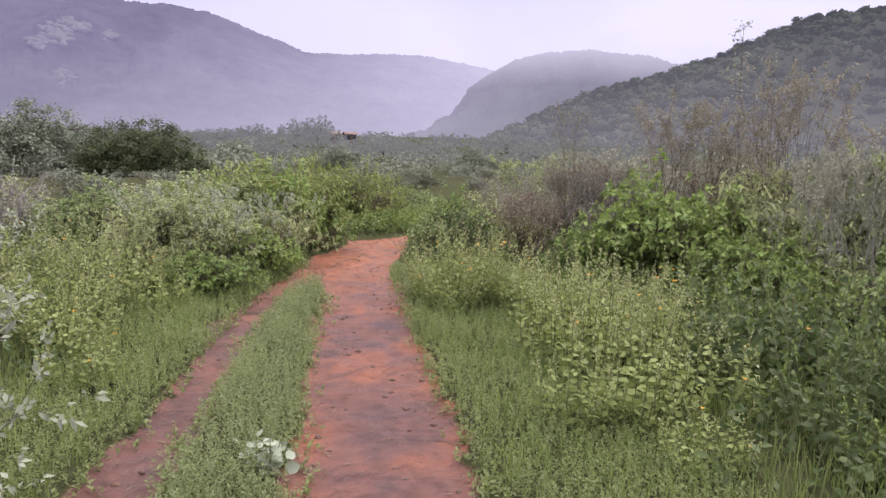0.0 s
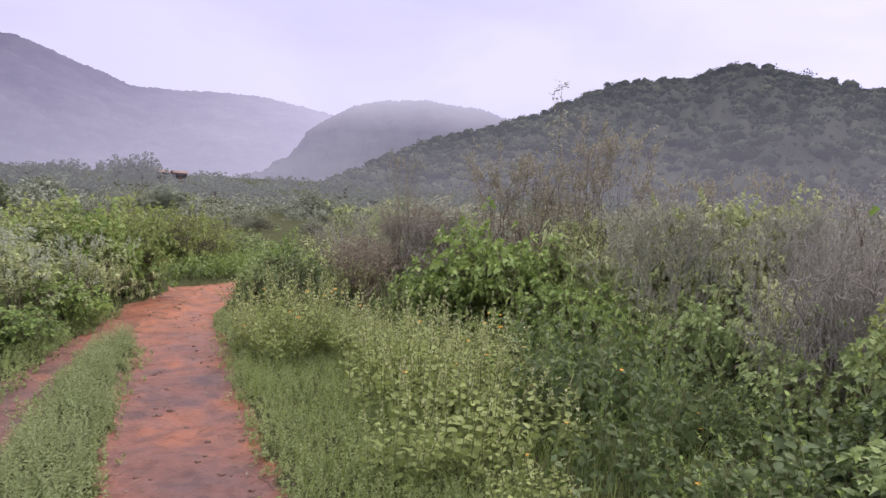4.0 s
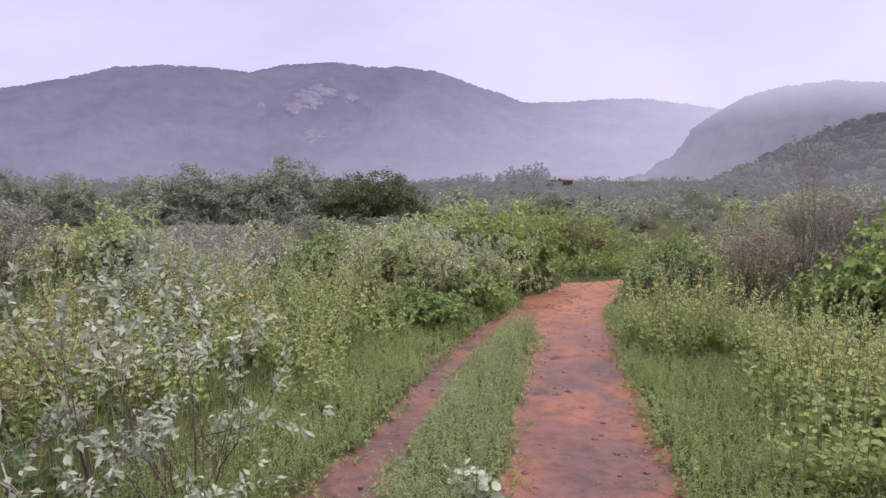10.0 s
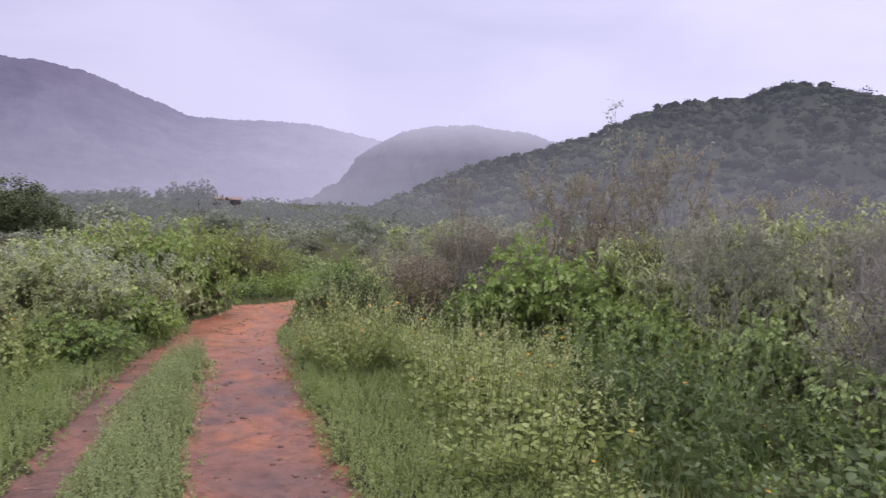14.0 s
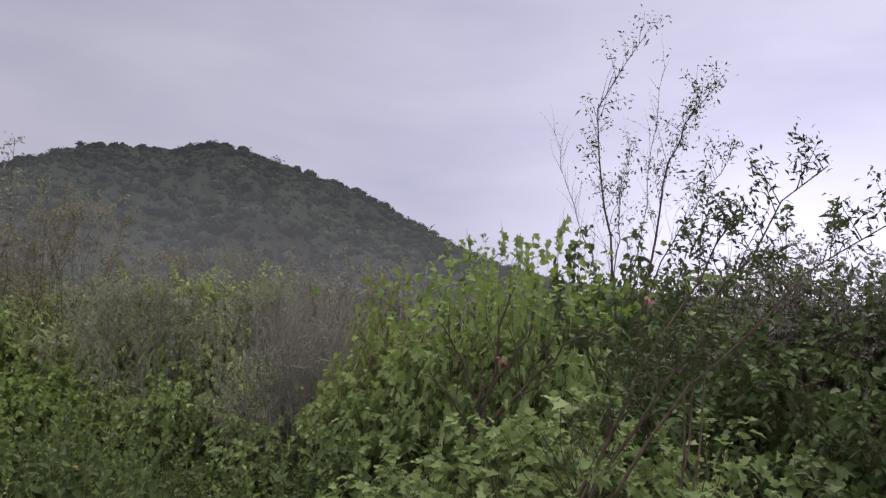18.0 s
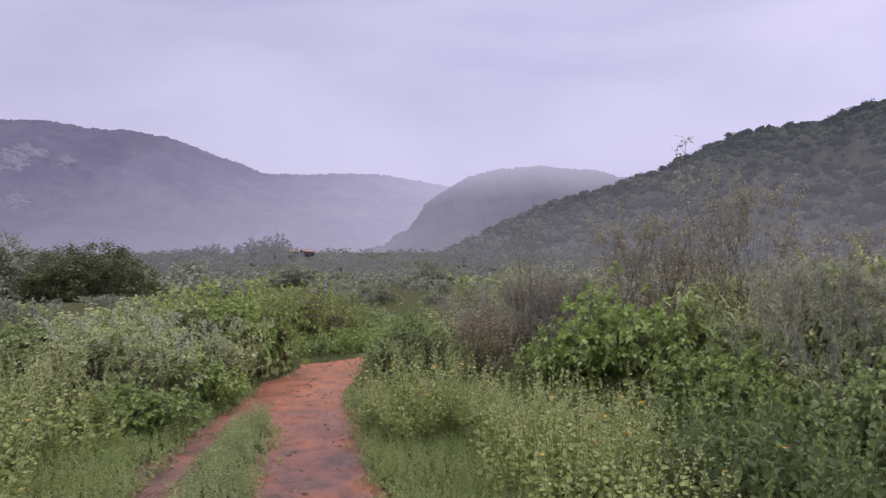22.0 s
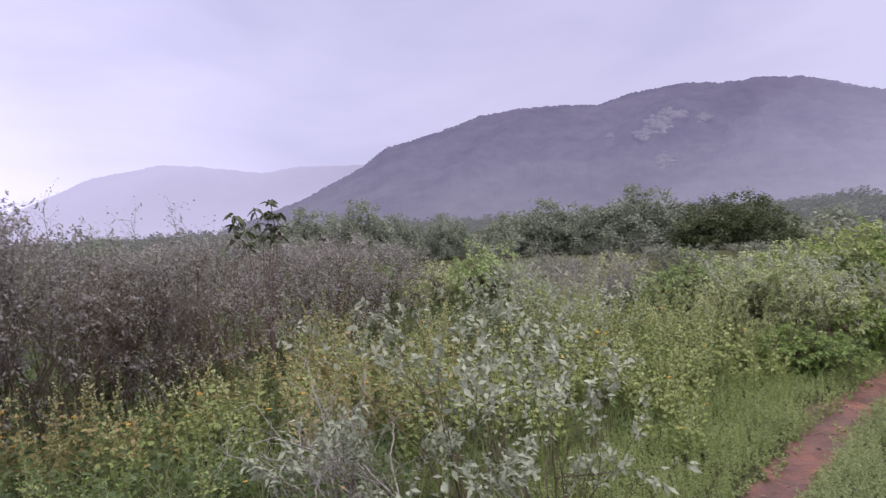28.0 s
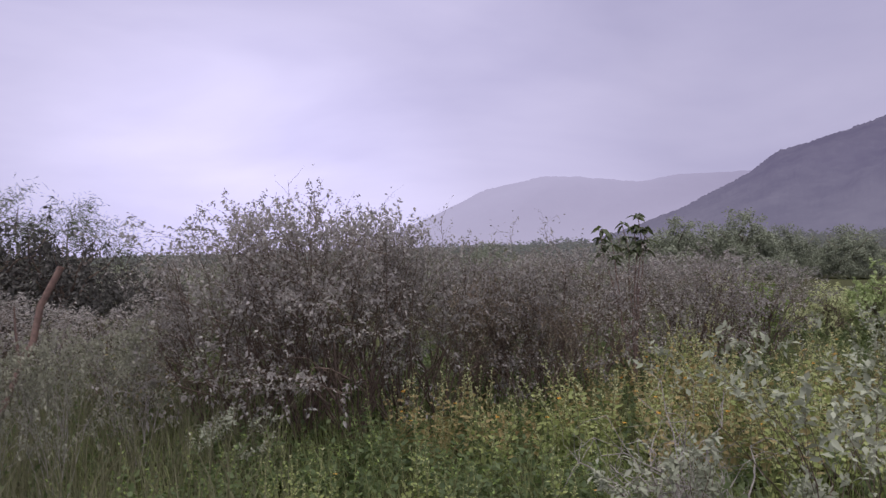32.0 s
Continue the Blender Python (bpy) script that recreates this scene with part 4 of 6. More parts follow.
for x, y, s, t in [(3.75, 7.5, 0.85, 1.08), (4.25, 6.6, 0.9, 0.84), (4.9, 6.3, 0.75, 0.85), (5.2, 7.0, 0.9, 1.15), (6.3, 6.6, 0.8, 1.0)]:
    olive.put(x, y, turn(), s, t)
for a, d, e, s in [(-13.0, 10.7, 4.0, 0.4), (-20.8, 9.8, 3.0, 0.6), (-22.4, 9.6, 4.0, 0.6), (-24.6, 9.8, 3.2, 0.6), (-28.4, 9.0, 5.6, 0.6), (-30.4, 9.2, 6.2, 0.6), (-26.4, 9.6, 2.6, 0.6),
                   (-36.0, 9.0, 2.6, 0.6), (-39.4, 8.8, 3.6, 0.6), (-43.0, 8.6, 4.2, 0.5), (-33.2, 9.6, 2.4, 0.5)]:
    put_top(tallsparse, a, d, e, s, int(a) % 2, 2.4)
for a, d, s, t in [(-53, 6.6, 0.85, 1.0), (-48, 8.0, 1.0, 1.15)]:
    x, y = polar(a, d)
    dead.put(x, y, turn(), s, t)
for a, d, s, t in [(-51, 10.5, 1, 1.0), (-57, 10, 1, 1), (-83, 7.2, 1.1, 1.12), (-87, 7.0, 1.1, 1.14), (-91, 7.0, 1.1, 1.15)]:
    x, y = polar(a, d)
    greyscrub.put(x, y, turn(), s, t)
# The near green growth on the east side, with taller shrubs behind.
for a, d, s, t, w in [(-52.5, 5.2, 0.6, 1.12, 5), (-56, 4.7, 0.75, 1.10, 3), (-61, 4.6, 0.8, 1.12, 3), (-66, 4.4, 0.85, 1.14, 3), (-59, 3.6, 0.75, 0.72, 3), (-65, 3.4, 0.8, 0.86, 3), (-71.5, 3.4, 0.95, 1.04, 3),
                      (-78, 3.5, 0.85, 0.94, 3), (-72, 2.7, 0.6, 0.62, 3), (-64, 2.8, 0.55, 0.5, 2), (-75, 4.7, 0.9, 1.06, 2), (-81, 5.6, 1.0, 1.25, 2), (-86, 5.2, 0.9, 1.2, 2), (-92, 4.6, 0.9, 1.2, 2), (-52, 4.2, 0.6, 0.6, 2), (-86, 3.4, 0.7, 0.85, 2)]:
    x, y = polar(a, d)
    green.put(x, y, turn(), s, t, which=w, label="olive-grey leafy shrub, dense to the ground" if w == 4 else "")
for a, d in [(-66, 7.5), (-71, 8), (-76, 7.5), (-81, 7), (-88, 7), (-95, 6.5), (-63, 9.5), (-68, 10.5), (-74, 11), (-80, 10.5), (-86, 11), (-60, 8.5)]:
    x, y = polar(a, d)
    scrub.put(x, y, turn(), 1.0, rng.uniform(1.1, 1.35), which=1)

for a, d, e, s, w in [(-37.6, 8.0, 2.2, 1.0, 0), (-40.6, 7.8, 1.2, 1.0, 1), (-33.4, 8.6, 0.6, 0.9, 1)]:
    put_top(olive, a, d, e, s, w, 1.35, "grey-green shrub with drooping leaves, taller than its neighbours")
for a, d, e, s, w in [(-20.6, 8.3, 0.5, 1.0, 0), (-15.4, 8.2, -4.0, 0.6, 1), (-24.8, 8.2, -1.0, 0.85, 1), (-28.2, 7.4, -4.6, 0.7, 0), (-34, 7.2, -6.5, 0.6, 4),
                      (-44, 6.4, -3.6, 0.6, 4), (-47, 5.6, -5.5, 0.6, 3), (-30, 7.2, -5.5, 0.6, 1), (-39, 6.6, -4.5, 0.6, 3)]:
    put_top(green, a, d, e, s, w, 1.3)
for a, d, e, s in [(-9.3, 10.0, -3.4, 0.6), (-11.2, 9.6, -3.8, 0.6), (-13.8, 11, -0.9, 0.7), (-16.4, 11.2, -0.6, 0.8), (-10.2, 9.2, -4.6, 0.5)]:
    put_top(dry, a, d, e, s, 0, 1.4)
for a, d, e, s in [(-7.4, 11.6, -1.9, 0.6), (-9.4, 11.4, -1.2, 0.7), (-11.8, 11.4, -0.6, 0.7), (-14.4, 11.0, -0.8, 0.7), (-17.6, 10.4, -0.4, 0.7)]:
    put_top(dead, a, d, e, s, 1, 1.6)

for a, d, e, s in [(-34.2, 8.6, 0.8, 0.85), (-37.4, 8.4, 1.6, 0.9), (-41.2, 8.2, 2.2, 0.9), (-44.2, 8.0, 1.0, 0.8), (-29.6, 9.0, 0.0, 0.7)]:
    put_top(dry, a, d, e, s, 1 + int(a) % 2, 1.5, "grey-brown twiggy shrub with small dull leaves")
for a, d, e, s in [(-46.8, 6.0, 0.2, 0.7), (-49.0, 6.2, 0.8, 0.75), (-51.4, 6.4, 0.6, 0.75), (-47.6, 5.6, 1.4, 0.5)]:
    put_top(dead, a, d, e, s, 0, 1.5)
for a, d, e, s in [(-43.6, 5.8, 2.6, 0.5), (-48.4, 5.6, 3.8, 0.55)]:
    put_top(dead, a, d, e, s, 1, 1.6, "dark upright bare shrub with thin forking stems")
for a, d, e, s in [(-36.2, 6.9, 1.0, 0.6), (-32.4, 7.6, 0.6, 0.5)]:
    put_top(dry, a, d, e, s, 1, 1.5, "grey-brown twiggy shrub with small dull leaves")
for a, d, e, s, w in [(-66.5, 4.6, 5.0, 0.6, 3), (-60.6, 4.7, 3.2, 0.65, 3), (-54.6, 5.1, 1.6, 0.55, 5), (-63.6, 5.0, 4.0, 0.6, 3), (-69.5, 5.2, 4.6, 0.7, 2), (-73.5, 5.6, 3.8, 0.7, 2)]:
    put_top(green, a, d, e, s, w, 1.08)
for a, d, e, s in [(-85.0, 7.2, 4.4, 1.2), (-88.5, 6.8, 4.6, 1.2), (-92, 6.6, 5.0, 1.2), (-96, 6.4, 5.0, 1.2), (-81.0, 8.0, 4.2, 1.2), (-77, 8.6, 4.0, 1.2), (-73, 9.0, 3.8, 1.2)]:
    put_top(scrub, a, d, e, s, 1, 1.15, "dark green dense bush behind the saplings")

# West verge: herbs, silver shrubs and the green bank up to the bend.
for x, y, s, t, w in [(-2.05, 4.1, 0.8, 0.7, 3), (-2.15, 5.9, 0.8, 0.8, 0), (-3.0, 3.7, 1.0, 0.9, 1), (-3.6, 4.3, 1.0, 1.0, 0), (-2.7, 6.1, 1.0, 1.0, 1), (-4.3, 5.2, 1.0, 1.1, 1), (-3.7, 7.3, 1.0, 1.0, 0),
                      (-4.8, 6.6, 1.0, 1.0, 1), (-5.4, 7.8, 1.0, 1.0, 0), (-3.4, 3.1, 0.9, 0.8, 2), (-4.4, 4.0, 1.0, 0.9, 2), (-2.5, 7.0, 0.8, 0.8, 3), (-5.2, 5.2, 1.0, 1.0, 0)]:
    herbs.put(x, y, turn(), s, t, which=w)
for x, y, s, t in [(-2.45, 4.75, 0.8, 0.85), (-2.75, 5.5, 0.85, 0.95), (-3.25, 4.9, 0.9, 0.9), (-2.3, 6.7, 0.7, 0.72), (-3.5, 6.1, 0.95, 1.0), (-3.2, 7.2, 0.9, 0.9), (-4.5, 7.4, 1.0, 1.0), (-4.2, 6.2, 0.8, 0.9)]:
    herbs_tall.put(x, y, turn(), s, t)
for x, y, s, t in [(-2.0, 6.5, 0.7, 0.7), (-1.9, 7.0, 0.8, 0.75), (-2.2, 7.3, 0.7, 0.8), (-1.85, 7.7, 0.7, 0.7)]:
    under.put(x, y, turn(), s, t, which=1, label="bright green broad-leaved weed beside the rut")
for x, y, s, w in [(-3.5, 5.6, 0.75, 0), (-4.1, 5.1, 0.85, 0), (-2.9, 7.7, 0.8, 0), (-5.0, 6.0, 0.9, 1), (-2.6, 8.2, 0.85, 0)]:
    silver.put(x, y, turn(), s, which=w)
for x, y, s, t, w in [(-1.95, 6.6, 0.5, 0.42, 0), (-1.75, 7.6, 0.6, 0.55, 1), (-2.2, 7.2, 0.6, 0.62, 4), (-2.0, 8.4, 0.65, 0.80, 2), (-1.5, 8.9, 0.55, 0.66, 4), (-2.7, 8.1, 0.7, 0.85, 5),
                      (-1.4, 9.9, 0.6, 0.75, 1), (-2.4, 9.5, 0.75, 0.98, 5), (-3.3, 9.2, 0.8, 0.82, 4)]:
    green.put(x, y, turn(), s, t, which=w)
for x, y, s in [(-2.1, 7.7, 0.75), (-2.6, 7.5, 0.8), (-2.35, 8.7, 0.9), (-1.7, 8.3, 0.6)]:
    dry.put(x, y, turn(), s, s * 0.8, which=2)
for a, d, e, s, w in [(13.4, 9.6, -0.5, 0.9, 5), (10.4, 9.6, -0.2, 0.8, 1), (7.6, 10.2, -0.9, 0.7, 5), (16.8, 9.2, -1.4, 0.8, 1), (20.2, 8.8, -3.4, 0.8, 4), (15.0, 8.4, -4.6, 0.7, 5)]:
    put_top(green, a, d, e, s, w, 1.3)
for a, d, e, s in [(15.6, 7.3, -5.0, 0.55), (11.4, 8.0, -4.4, 0.5)]:
    put_top(silver, a, d, e, s, 0, 1.15)
for a, d, e, s in [(3.9, 12.6, -0.4, 0.75), (5.6, 12.8, -1.6, 0.5), (1.6, 13.4, -2.0, 0.5)]:
    put_top(scrub, a, d, e, s, 2, 1.3, "small yellow-green tree-like bush beside the bend")
for a, d, e, s, w in [(6.8, 12.6, -1.2, 0.6, 1), (8.8, 12.0, -0.4, 0.65, 5), (11.6, 11.6, -0.1, 0.7, 1), (14.0, 11.2, -1.0, 0.6, 1), (16.4, 11.4, -1.8, 0.7, 4), (19.5, 11.0, -3.0, 0.7, 3), (10.2, 10.6, -4.0, 0.6, 4), (-0.4, 14.0, -3.2, 0.6, 3), (-3.6, 10.3, -2.3, 0.5, 1),
                      (-2.0, 10.2, -4.6, 0.4, 0), (-5.0, 10.0, -4.6, 0.5, 0), (21.5, 10.6, -3.0, 0.8, 4), (24.5, 11.6, -2.6, 0.8, 3), (49.6, 12.5, -1.2, 0.7, 0), (41.8, 12.2, -1.0, 0.75, 3), (39.3, 12.6, -1.3, 0.7, 3), (45, 11.5, -2.4, 0.7, 4), (30, 12.5, -2.4, 0.8, 4)]:
    put_top(green, a, d, e, s, w, 1.3)
for a, d, e, s in [(33, 11.2, -1.9, 0.8), (30.5, 11.4, -1.7, 0.8), (36.5, 11.0, -2.2, 0.8)]:
    put_top(dead, a, d, e, s, 0, 1.6, "grey leafless bush among green ones")
for x, y, s, w in [(-1.95, 2.6, 0.82, 0), (-2.4, 2.5, 0.92, 0), (-1.8, 2.25, 0.75, 1), (-2.6, 2.0, 0.85, 1)]:
    silver.put(x, y, turn(), s, which=w)
# Yellow herbs and grey scrub farther round to the west.
for k in range(30):
    a, d = rng.uniform(44, 64), rng.uniform(4.6, 7.4)
    x, y = polar(a, d)
    (yellow_herbs if k % 3 else herbs).put(x, y, turn(), rng.uniform(0.8, 1.15), rng.uniform(0.75, 1.25))
for a, d, s in [(76, 5.2, 0.9), (73.5, 5.4, 1.1), (71.5, 5.2, 0.9), (67.5, 5.0, 0.9), (98.5, 7.2, 1.1), (74.8, 4.9, 0.7)]:
    x, y = polar(a, d)
    yellow_herbs.put(x, y, turn(), s * 0.9, s)
for a, d, e, s in [(86.2, 6.0, 4.9, 0.95), (90.0, 6.1, 3.4, 0.9), (82.0, 5.9, 4.0, 0.9), (78.2, 6.1, 2.6, 0.8), (74.6, 6.3, 0.4, 0.65), (93.6, 6.5, 1.2, 0.7), (84.2, 7.2, 3.2, 0.9), (68.6, 6.9, -0.4, 0.7), (65.6, 7.0, 0.2, 0.7),
                   (62.4, 7.6, 0.0, 0.75), (58.6, 8.4, -0.8, 0.7), (55.4, 8.6, -0.6, 0.75), (52.4, 8.8, -0.8, 0.8), (49.4, 9.8, -1.4, 0.8), (71.6, 7.2, -0.6, 0.7), (97.4, 7.4, -3.2, 0.6), (101.0, 7.6, -3.6, 0.7), (106, 8.4, -2.8, 0.8), (112, 7.6, -1.0, 0.9)]:
    put_top(greyscrub, a, d, e, s, int(a * 10) % 2, 1.9)
for a, d, s, t, w in [(67.5, 6.4, 0.55, 0.8, 0), (64, 6.9, 0.5, 0.75, 0), (72, 6.3, 0.5, 0.9, 0), (70, 6.6, 0.55, 0.95, 0), (99, 5.6, 0.45, 0.75, 1), (104.5, 4.9, 0.4, 0.75, 1), (109, 5.0, 0.4, 0.7, 1)]:
    x, y = polar(a, d)
    dry.put(x, y, turn(), s, t, which=w)
for a, d, s in [(52, 12.5, 0.9), (37, 9.6, 0.6)]:
    x, y = polar(a, d)
    green.put(x, y, turn(), s)
for a, d in [(78, 4.6), (84, 4.4), (91, 4.6), (97, 4.1), (104, 4.0), (73, 4.4), (67, 4.0), (62, 4.1), (88, 5.0), (80, 5.0), (57, 3.7), (110, 4), (94, 4.0), (100, 3.7), (70, 5.2), (76, 3.8)]:
    x, y = polar(a, d)
    under.put(x, y, turn(), rng.uniform(0.7, 1.0), rng.uniform(0.5, 0.8))
for a, d, s in [(86.5, 3.7, 0.7), (84, 3.6, 0.6), (76.5, 3.7, 0.75), (88.5, 3.9, 0.6), (73, 3.5, 0.6), (65, 3.5, 0.75), (70.5, 4.6, 0.9)]:
    x, y = polar(a, d)
    herbs.put(x, y, turn(), s * 0.8, s, which=2)
for a, d, s in [(92, 5.0, 0.6)]:
    x, y = polar(a, d)
    silver.put(x, y, turn(), s, which=1)

# Scrub over the valley floor.
placed = 0
while placed < 235:
    a, d = rng.uniform(-100, 115), 11.5 + 60 * rng.uniform(0, 1) ** 1.5
    x, y = polar(a, d)
    if -12 < a < 9 and d < 15.5:
        continue
    lim = np.interp(a, [-100, -60, -30, -12, 8, 40, 60, 115], [1.2, 0.8, 0.4, -1.8, -2.0, -2.8, -2.4, -1.6])
    top = EYE + d * math.tan(radians(lim)) - float(land(x, y))
    t = min(top * rng.uniform(0.45, 1.0), 3.2) / 1.4
    if t < 0.25:
        continue
    s = max(0.7, min(t * 1.2, 1.6))
    pick = rng.uniform()
    if (a < -12 or a > 58) and pick < 0.35 and d < 16:
        (dry if a < 0 else greyscrub).put(x, y, turn(), s, t * 0.95)
    else:
        (scrub if d < 12.8 else farscrub).put(x, y, turn(), s, t, which=int(rng.choice([0, 1, 2], p=[0.55, 0.3, 0.15])))
    placed += 1


# ---- trees ----
def tree_meshes(seed, height, radius, trunk, leaf, mat, tufts=260, per=16, low=0.15, squash=0.55, bare=0.02):
    """A tapered trunk with limbs and a broad, uneven crown of leaf tufts."""
    rng = np.random.RandomState(seed)
    wood = [tube(bent((0, 0, -0.1), (0.1, 0.05, height * 0.5), 0.1, rng, 6, 0.03), trunk, trunk * 0.6, 7)]
    P, D = [], []
    limbs = []
    for k in range(9):
        a = k * 2.4 + rng.uniform(-0.3, 0.3)
        u = rng.uniform(0.35, 0.85)
        end = np.array([math.cos(a) * radius * u, math.sin(a) * radius * u, height * rng.uniform(0.6, 0.9)])
        b = bent((0.05, 0, height * rng.uniform(0.2, 0.45)), end, height * 0.05, rng, 6, 0.05)
        wood.append(tube(b, trunk * 0.45, trunk * 0.1, 5))
        limbs.append(b)
    for k in range(tufts):
        a, u = rng.uniform(0, 6.283), np.sqrt(rng.uniform(0, 1))
        lump = 1 + 0.2 * math.sin(3 * a + seed) + 0.14 * math.sin(7 * a)
        knob = 1 + 0.10 * math.sin(5 * a + 9 * u + seed) + 0.07 * math.sin(11 * a - 5 * u)
        zz = height * knob * (low + (1 - low) * (1 - u**2.2 * 0.75) * rng.uniform(bare, 1.0) ** squash)
        c = np.array([math.cos(a) * radius * u * lump, math.sin(a) * radius * u * lump, zz])
        P.append(c + rng.normal(size=(per, 3)) * radius * 0.06)
        D.append(rng.normal(size=(per, 3)) + [math.cos(a) * 0.4, math.sin(a) * 0.4, 0.2])
    P, D = np.concatenate(P), np.concatenate(D)
    L = leaf[0] * rng.uniform(0.6, 1.3, len(P))
    return [("trunk", mesh_of("trunk", *joined(wood), BARK, True), ""),
            ("crown", mesh_of("crown", *leaf_arrays(P, D, L, L * leaf[1] / leaf[0], rng, 0.3, 0.15, True), mat), "")]


# Crowns carry painted haze: paled leaves on the second, a glow on the third.
domes = Kind("dome_tree", "broad low tree with a dense dark green crown", "tree", "dome trees",
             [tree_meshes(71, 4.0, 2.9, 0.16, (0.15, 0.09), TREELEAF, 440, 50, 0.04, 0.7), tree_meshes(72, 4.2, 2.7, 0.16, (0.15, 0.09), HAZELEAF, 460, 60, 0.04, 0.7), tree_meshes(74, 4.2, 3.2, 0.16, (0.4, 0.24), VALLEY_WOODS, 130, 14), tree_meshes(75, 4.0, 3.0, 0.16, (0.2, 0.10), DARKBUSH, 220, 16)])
for a, d, s, e, w in [(20.3, 40, 1.03, 0.90, 0), (22.6, 41, 0.80, 0.55, 0), (27.6, 42, 1.21, 1.55, 1), (35.2, 44, 1.15, 0.95, 1), (43.5, 46, 0.69, 0.35, 1), (51, 44, 1.03, 1.60, 1),
                      (55, 46, 1.21, 1.25, 1), (71, 42, 0.80, -0.10, 1), (9.4, 150, 1.25, 1.30, 2), (7.5, 152, 1.35, 1.65, 2), (0.5, 120, 1.30, -0.10, 2), (-3.2, 95, 1.10, -0.70, 2), (3.5, 110, 1.40, -0.20, 2), (31.5, 43, 0.80, 0.35, 1),
                      (-8, 130, 1.60, 0.60, 2), (15, 140, 1.50, 0.50, 2), (12.5, 190, 1.80, 0.90, 2), (-14, 110, 1.40, 0.40, 2), (25, 110, 1.30, 0.30, 2), (39, 120, 1.60, 0.50, 2), (47, 90, 1.30, 0.10, 2), (64, 80, 1.20, 0.20, 2), (-5.5, 60, 0.80, -0.60, 1), (-1.8, 72, 0.90, -0.50, 2), (2.2, 84, 1.00, -0.20, 2), (5.6, 66, 0.80, -0.70, 1), (11, 75, 1.00, -0.30, 2), (14, 58, 0.80, -0.50, 1), (17, 88, 1.20, 0.20, 2),
                      (-10.5, 80, 1.10, -0.10, 2), (-12.5, 62, 0.90, -0.50, 1), (-17, 70, 1.00, 0.00, 2), (-20, 85, 1.20, 0.30, 2), (24, 72, 1.10, 0.10, 2), (33, 78, 1.20, 0.30, 2), (38.5, 60, 1.00, 0.10, 1), (60, 66, 1.00, 0.20, 1), (47.5, 52, 0.80, 0.50, 1)]:
    x, y = polar(a, d)
    t = (EYE + d * math.tan(radians(e)) - float(land(x, y))) / 4.1
    x, y = polar(a, d)
    domes.put(x, y, turn(), s, t, which=w, label=("", "rounded grey-green tree, leaf colour paled for haze", "dark tree far down the valley with a painted haze glow")[w])


def sapling_meshes(seed, bends, leaf, mat, thick, n_leaf, low=0.3, hang=0.0):
    """A thin leaning sapling: each bend is a stem's foot and head."""
    rng = np.random.RandomState(seed)
    wood, P, D = [], [], []
    for foot, head, rise in bends:
        pts = bent(foot, head, rise, rng, 12, 0.012)
        wood.append(tube(pts, thick, thick * 0.25, 5))
        for k in range(16):
            t = low + (1 - low) * (k + rng.uniform(0, 1)) / 16
            q = np.array([np.interp(t, np.linspace(0, 1, 12), pts[:, c]) for c in range(3)])
            way = unit(rng.normal(size=3) * [0.5, 0.5, 0.3] + [0, 0, 0.75])
            ln = rng.uniform(0.15, 0.5) * (1.2 - 0.6 * t)
            wood.append(tube(bent(q, q + way * ln, 0.02, rng, 4, 0.05), thick * 0.28, thick * 0.1, 3))
            s = rng.uniform(0.4, 1.05, n_leaf)
            P.append(q + way * ln * s[:, None] + rng.normal(size=(n_leaf, 3)) * 0.03)
            D.append(way + rng.normal(size=(n_leaf, 3)) * 0.8 - [0, 0, hang])
    P, D = np.concatenate(P), np.concatenate(D)
    L = leaf[0] * rng.uniform(0.6, 1.2, len(P))
    return [("branchwork", mesh_of("branchwork", *joined(wood), BARK, True), ""),
            ("foliage", mesh_of("foliage", *leaf_arrays(P, D, L, L * leaf[1] / leaf[0], rng, 0.35, 0.15), mat), "")]


# Saplings stand against the sky on the east side; their stems fan out from near the ground.
def way_at(heading, far, z):
    return np.array([*polar(heading, far), z])


x, y = polar(-72.4, 5.3)
o = np.array([x, y, float(land(x, y))])


def by_way(*marks):
    """Points along a stem through the given headings and rises, in degrees, at one distance."""
    return np.array([way_at(h, 5.3, EYE + 5.3 * math.tan(radians(e))) - o for h, e in marks])


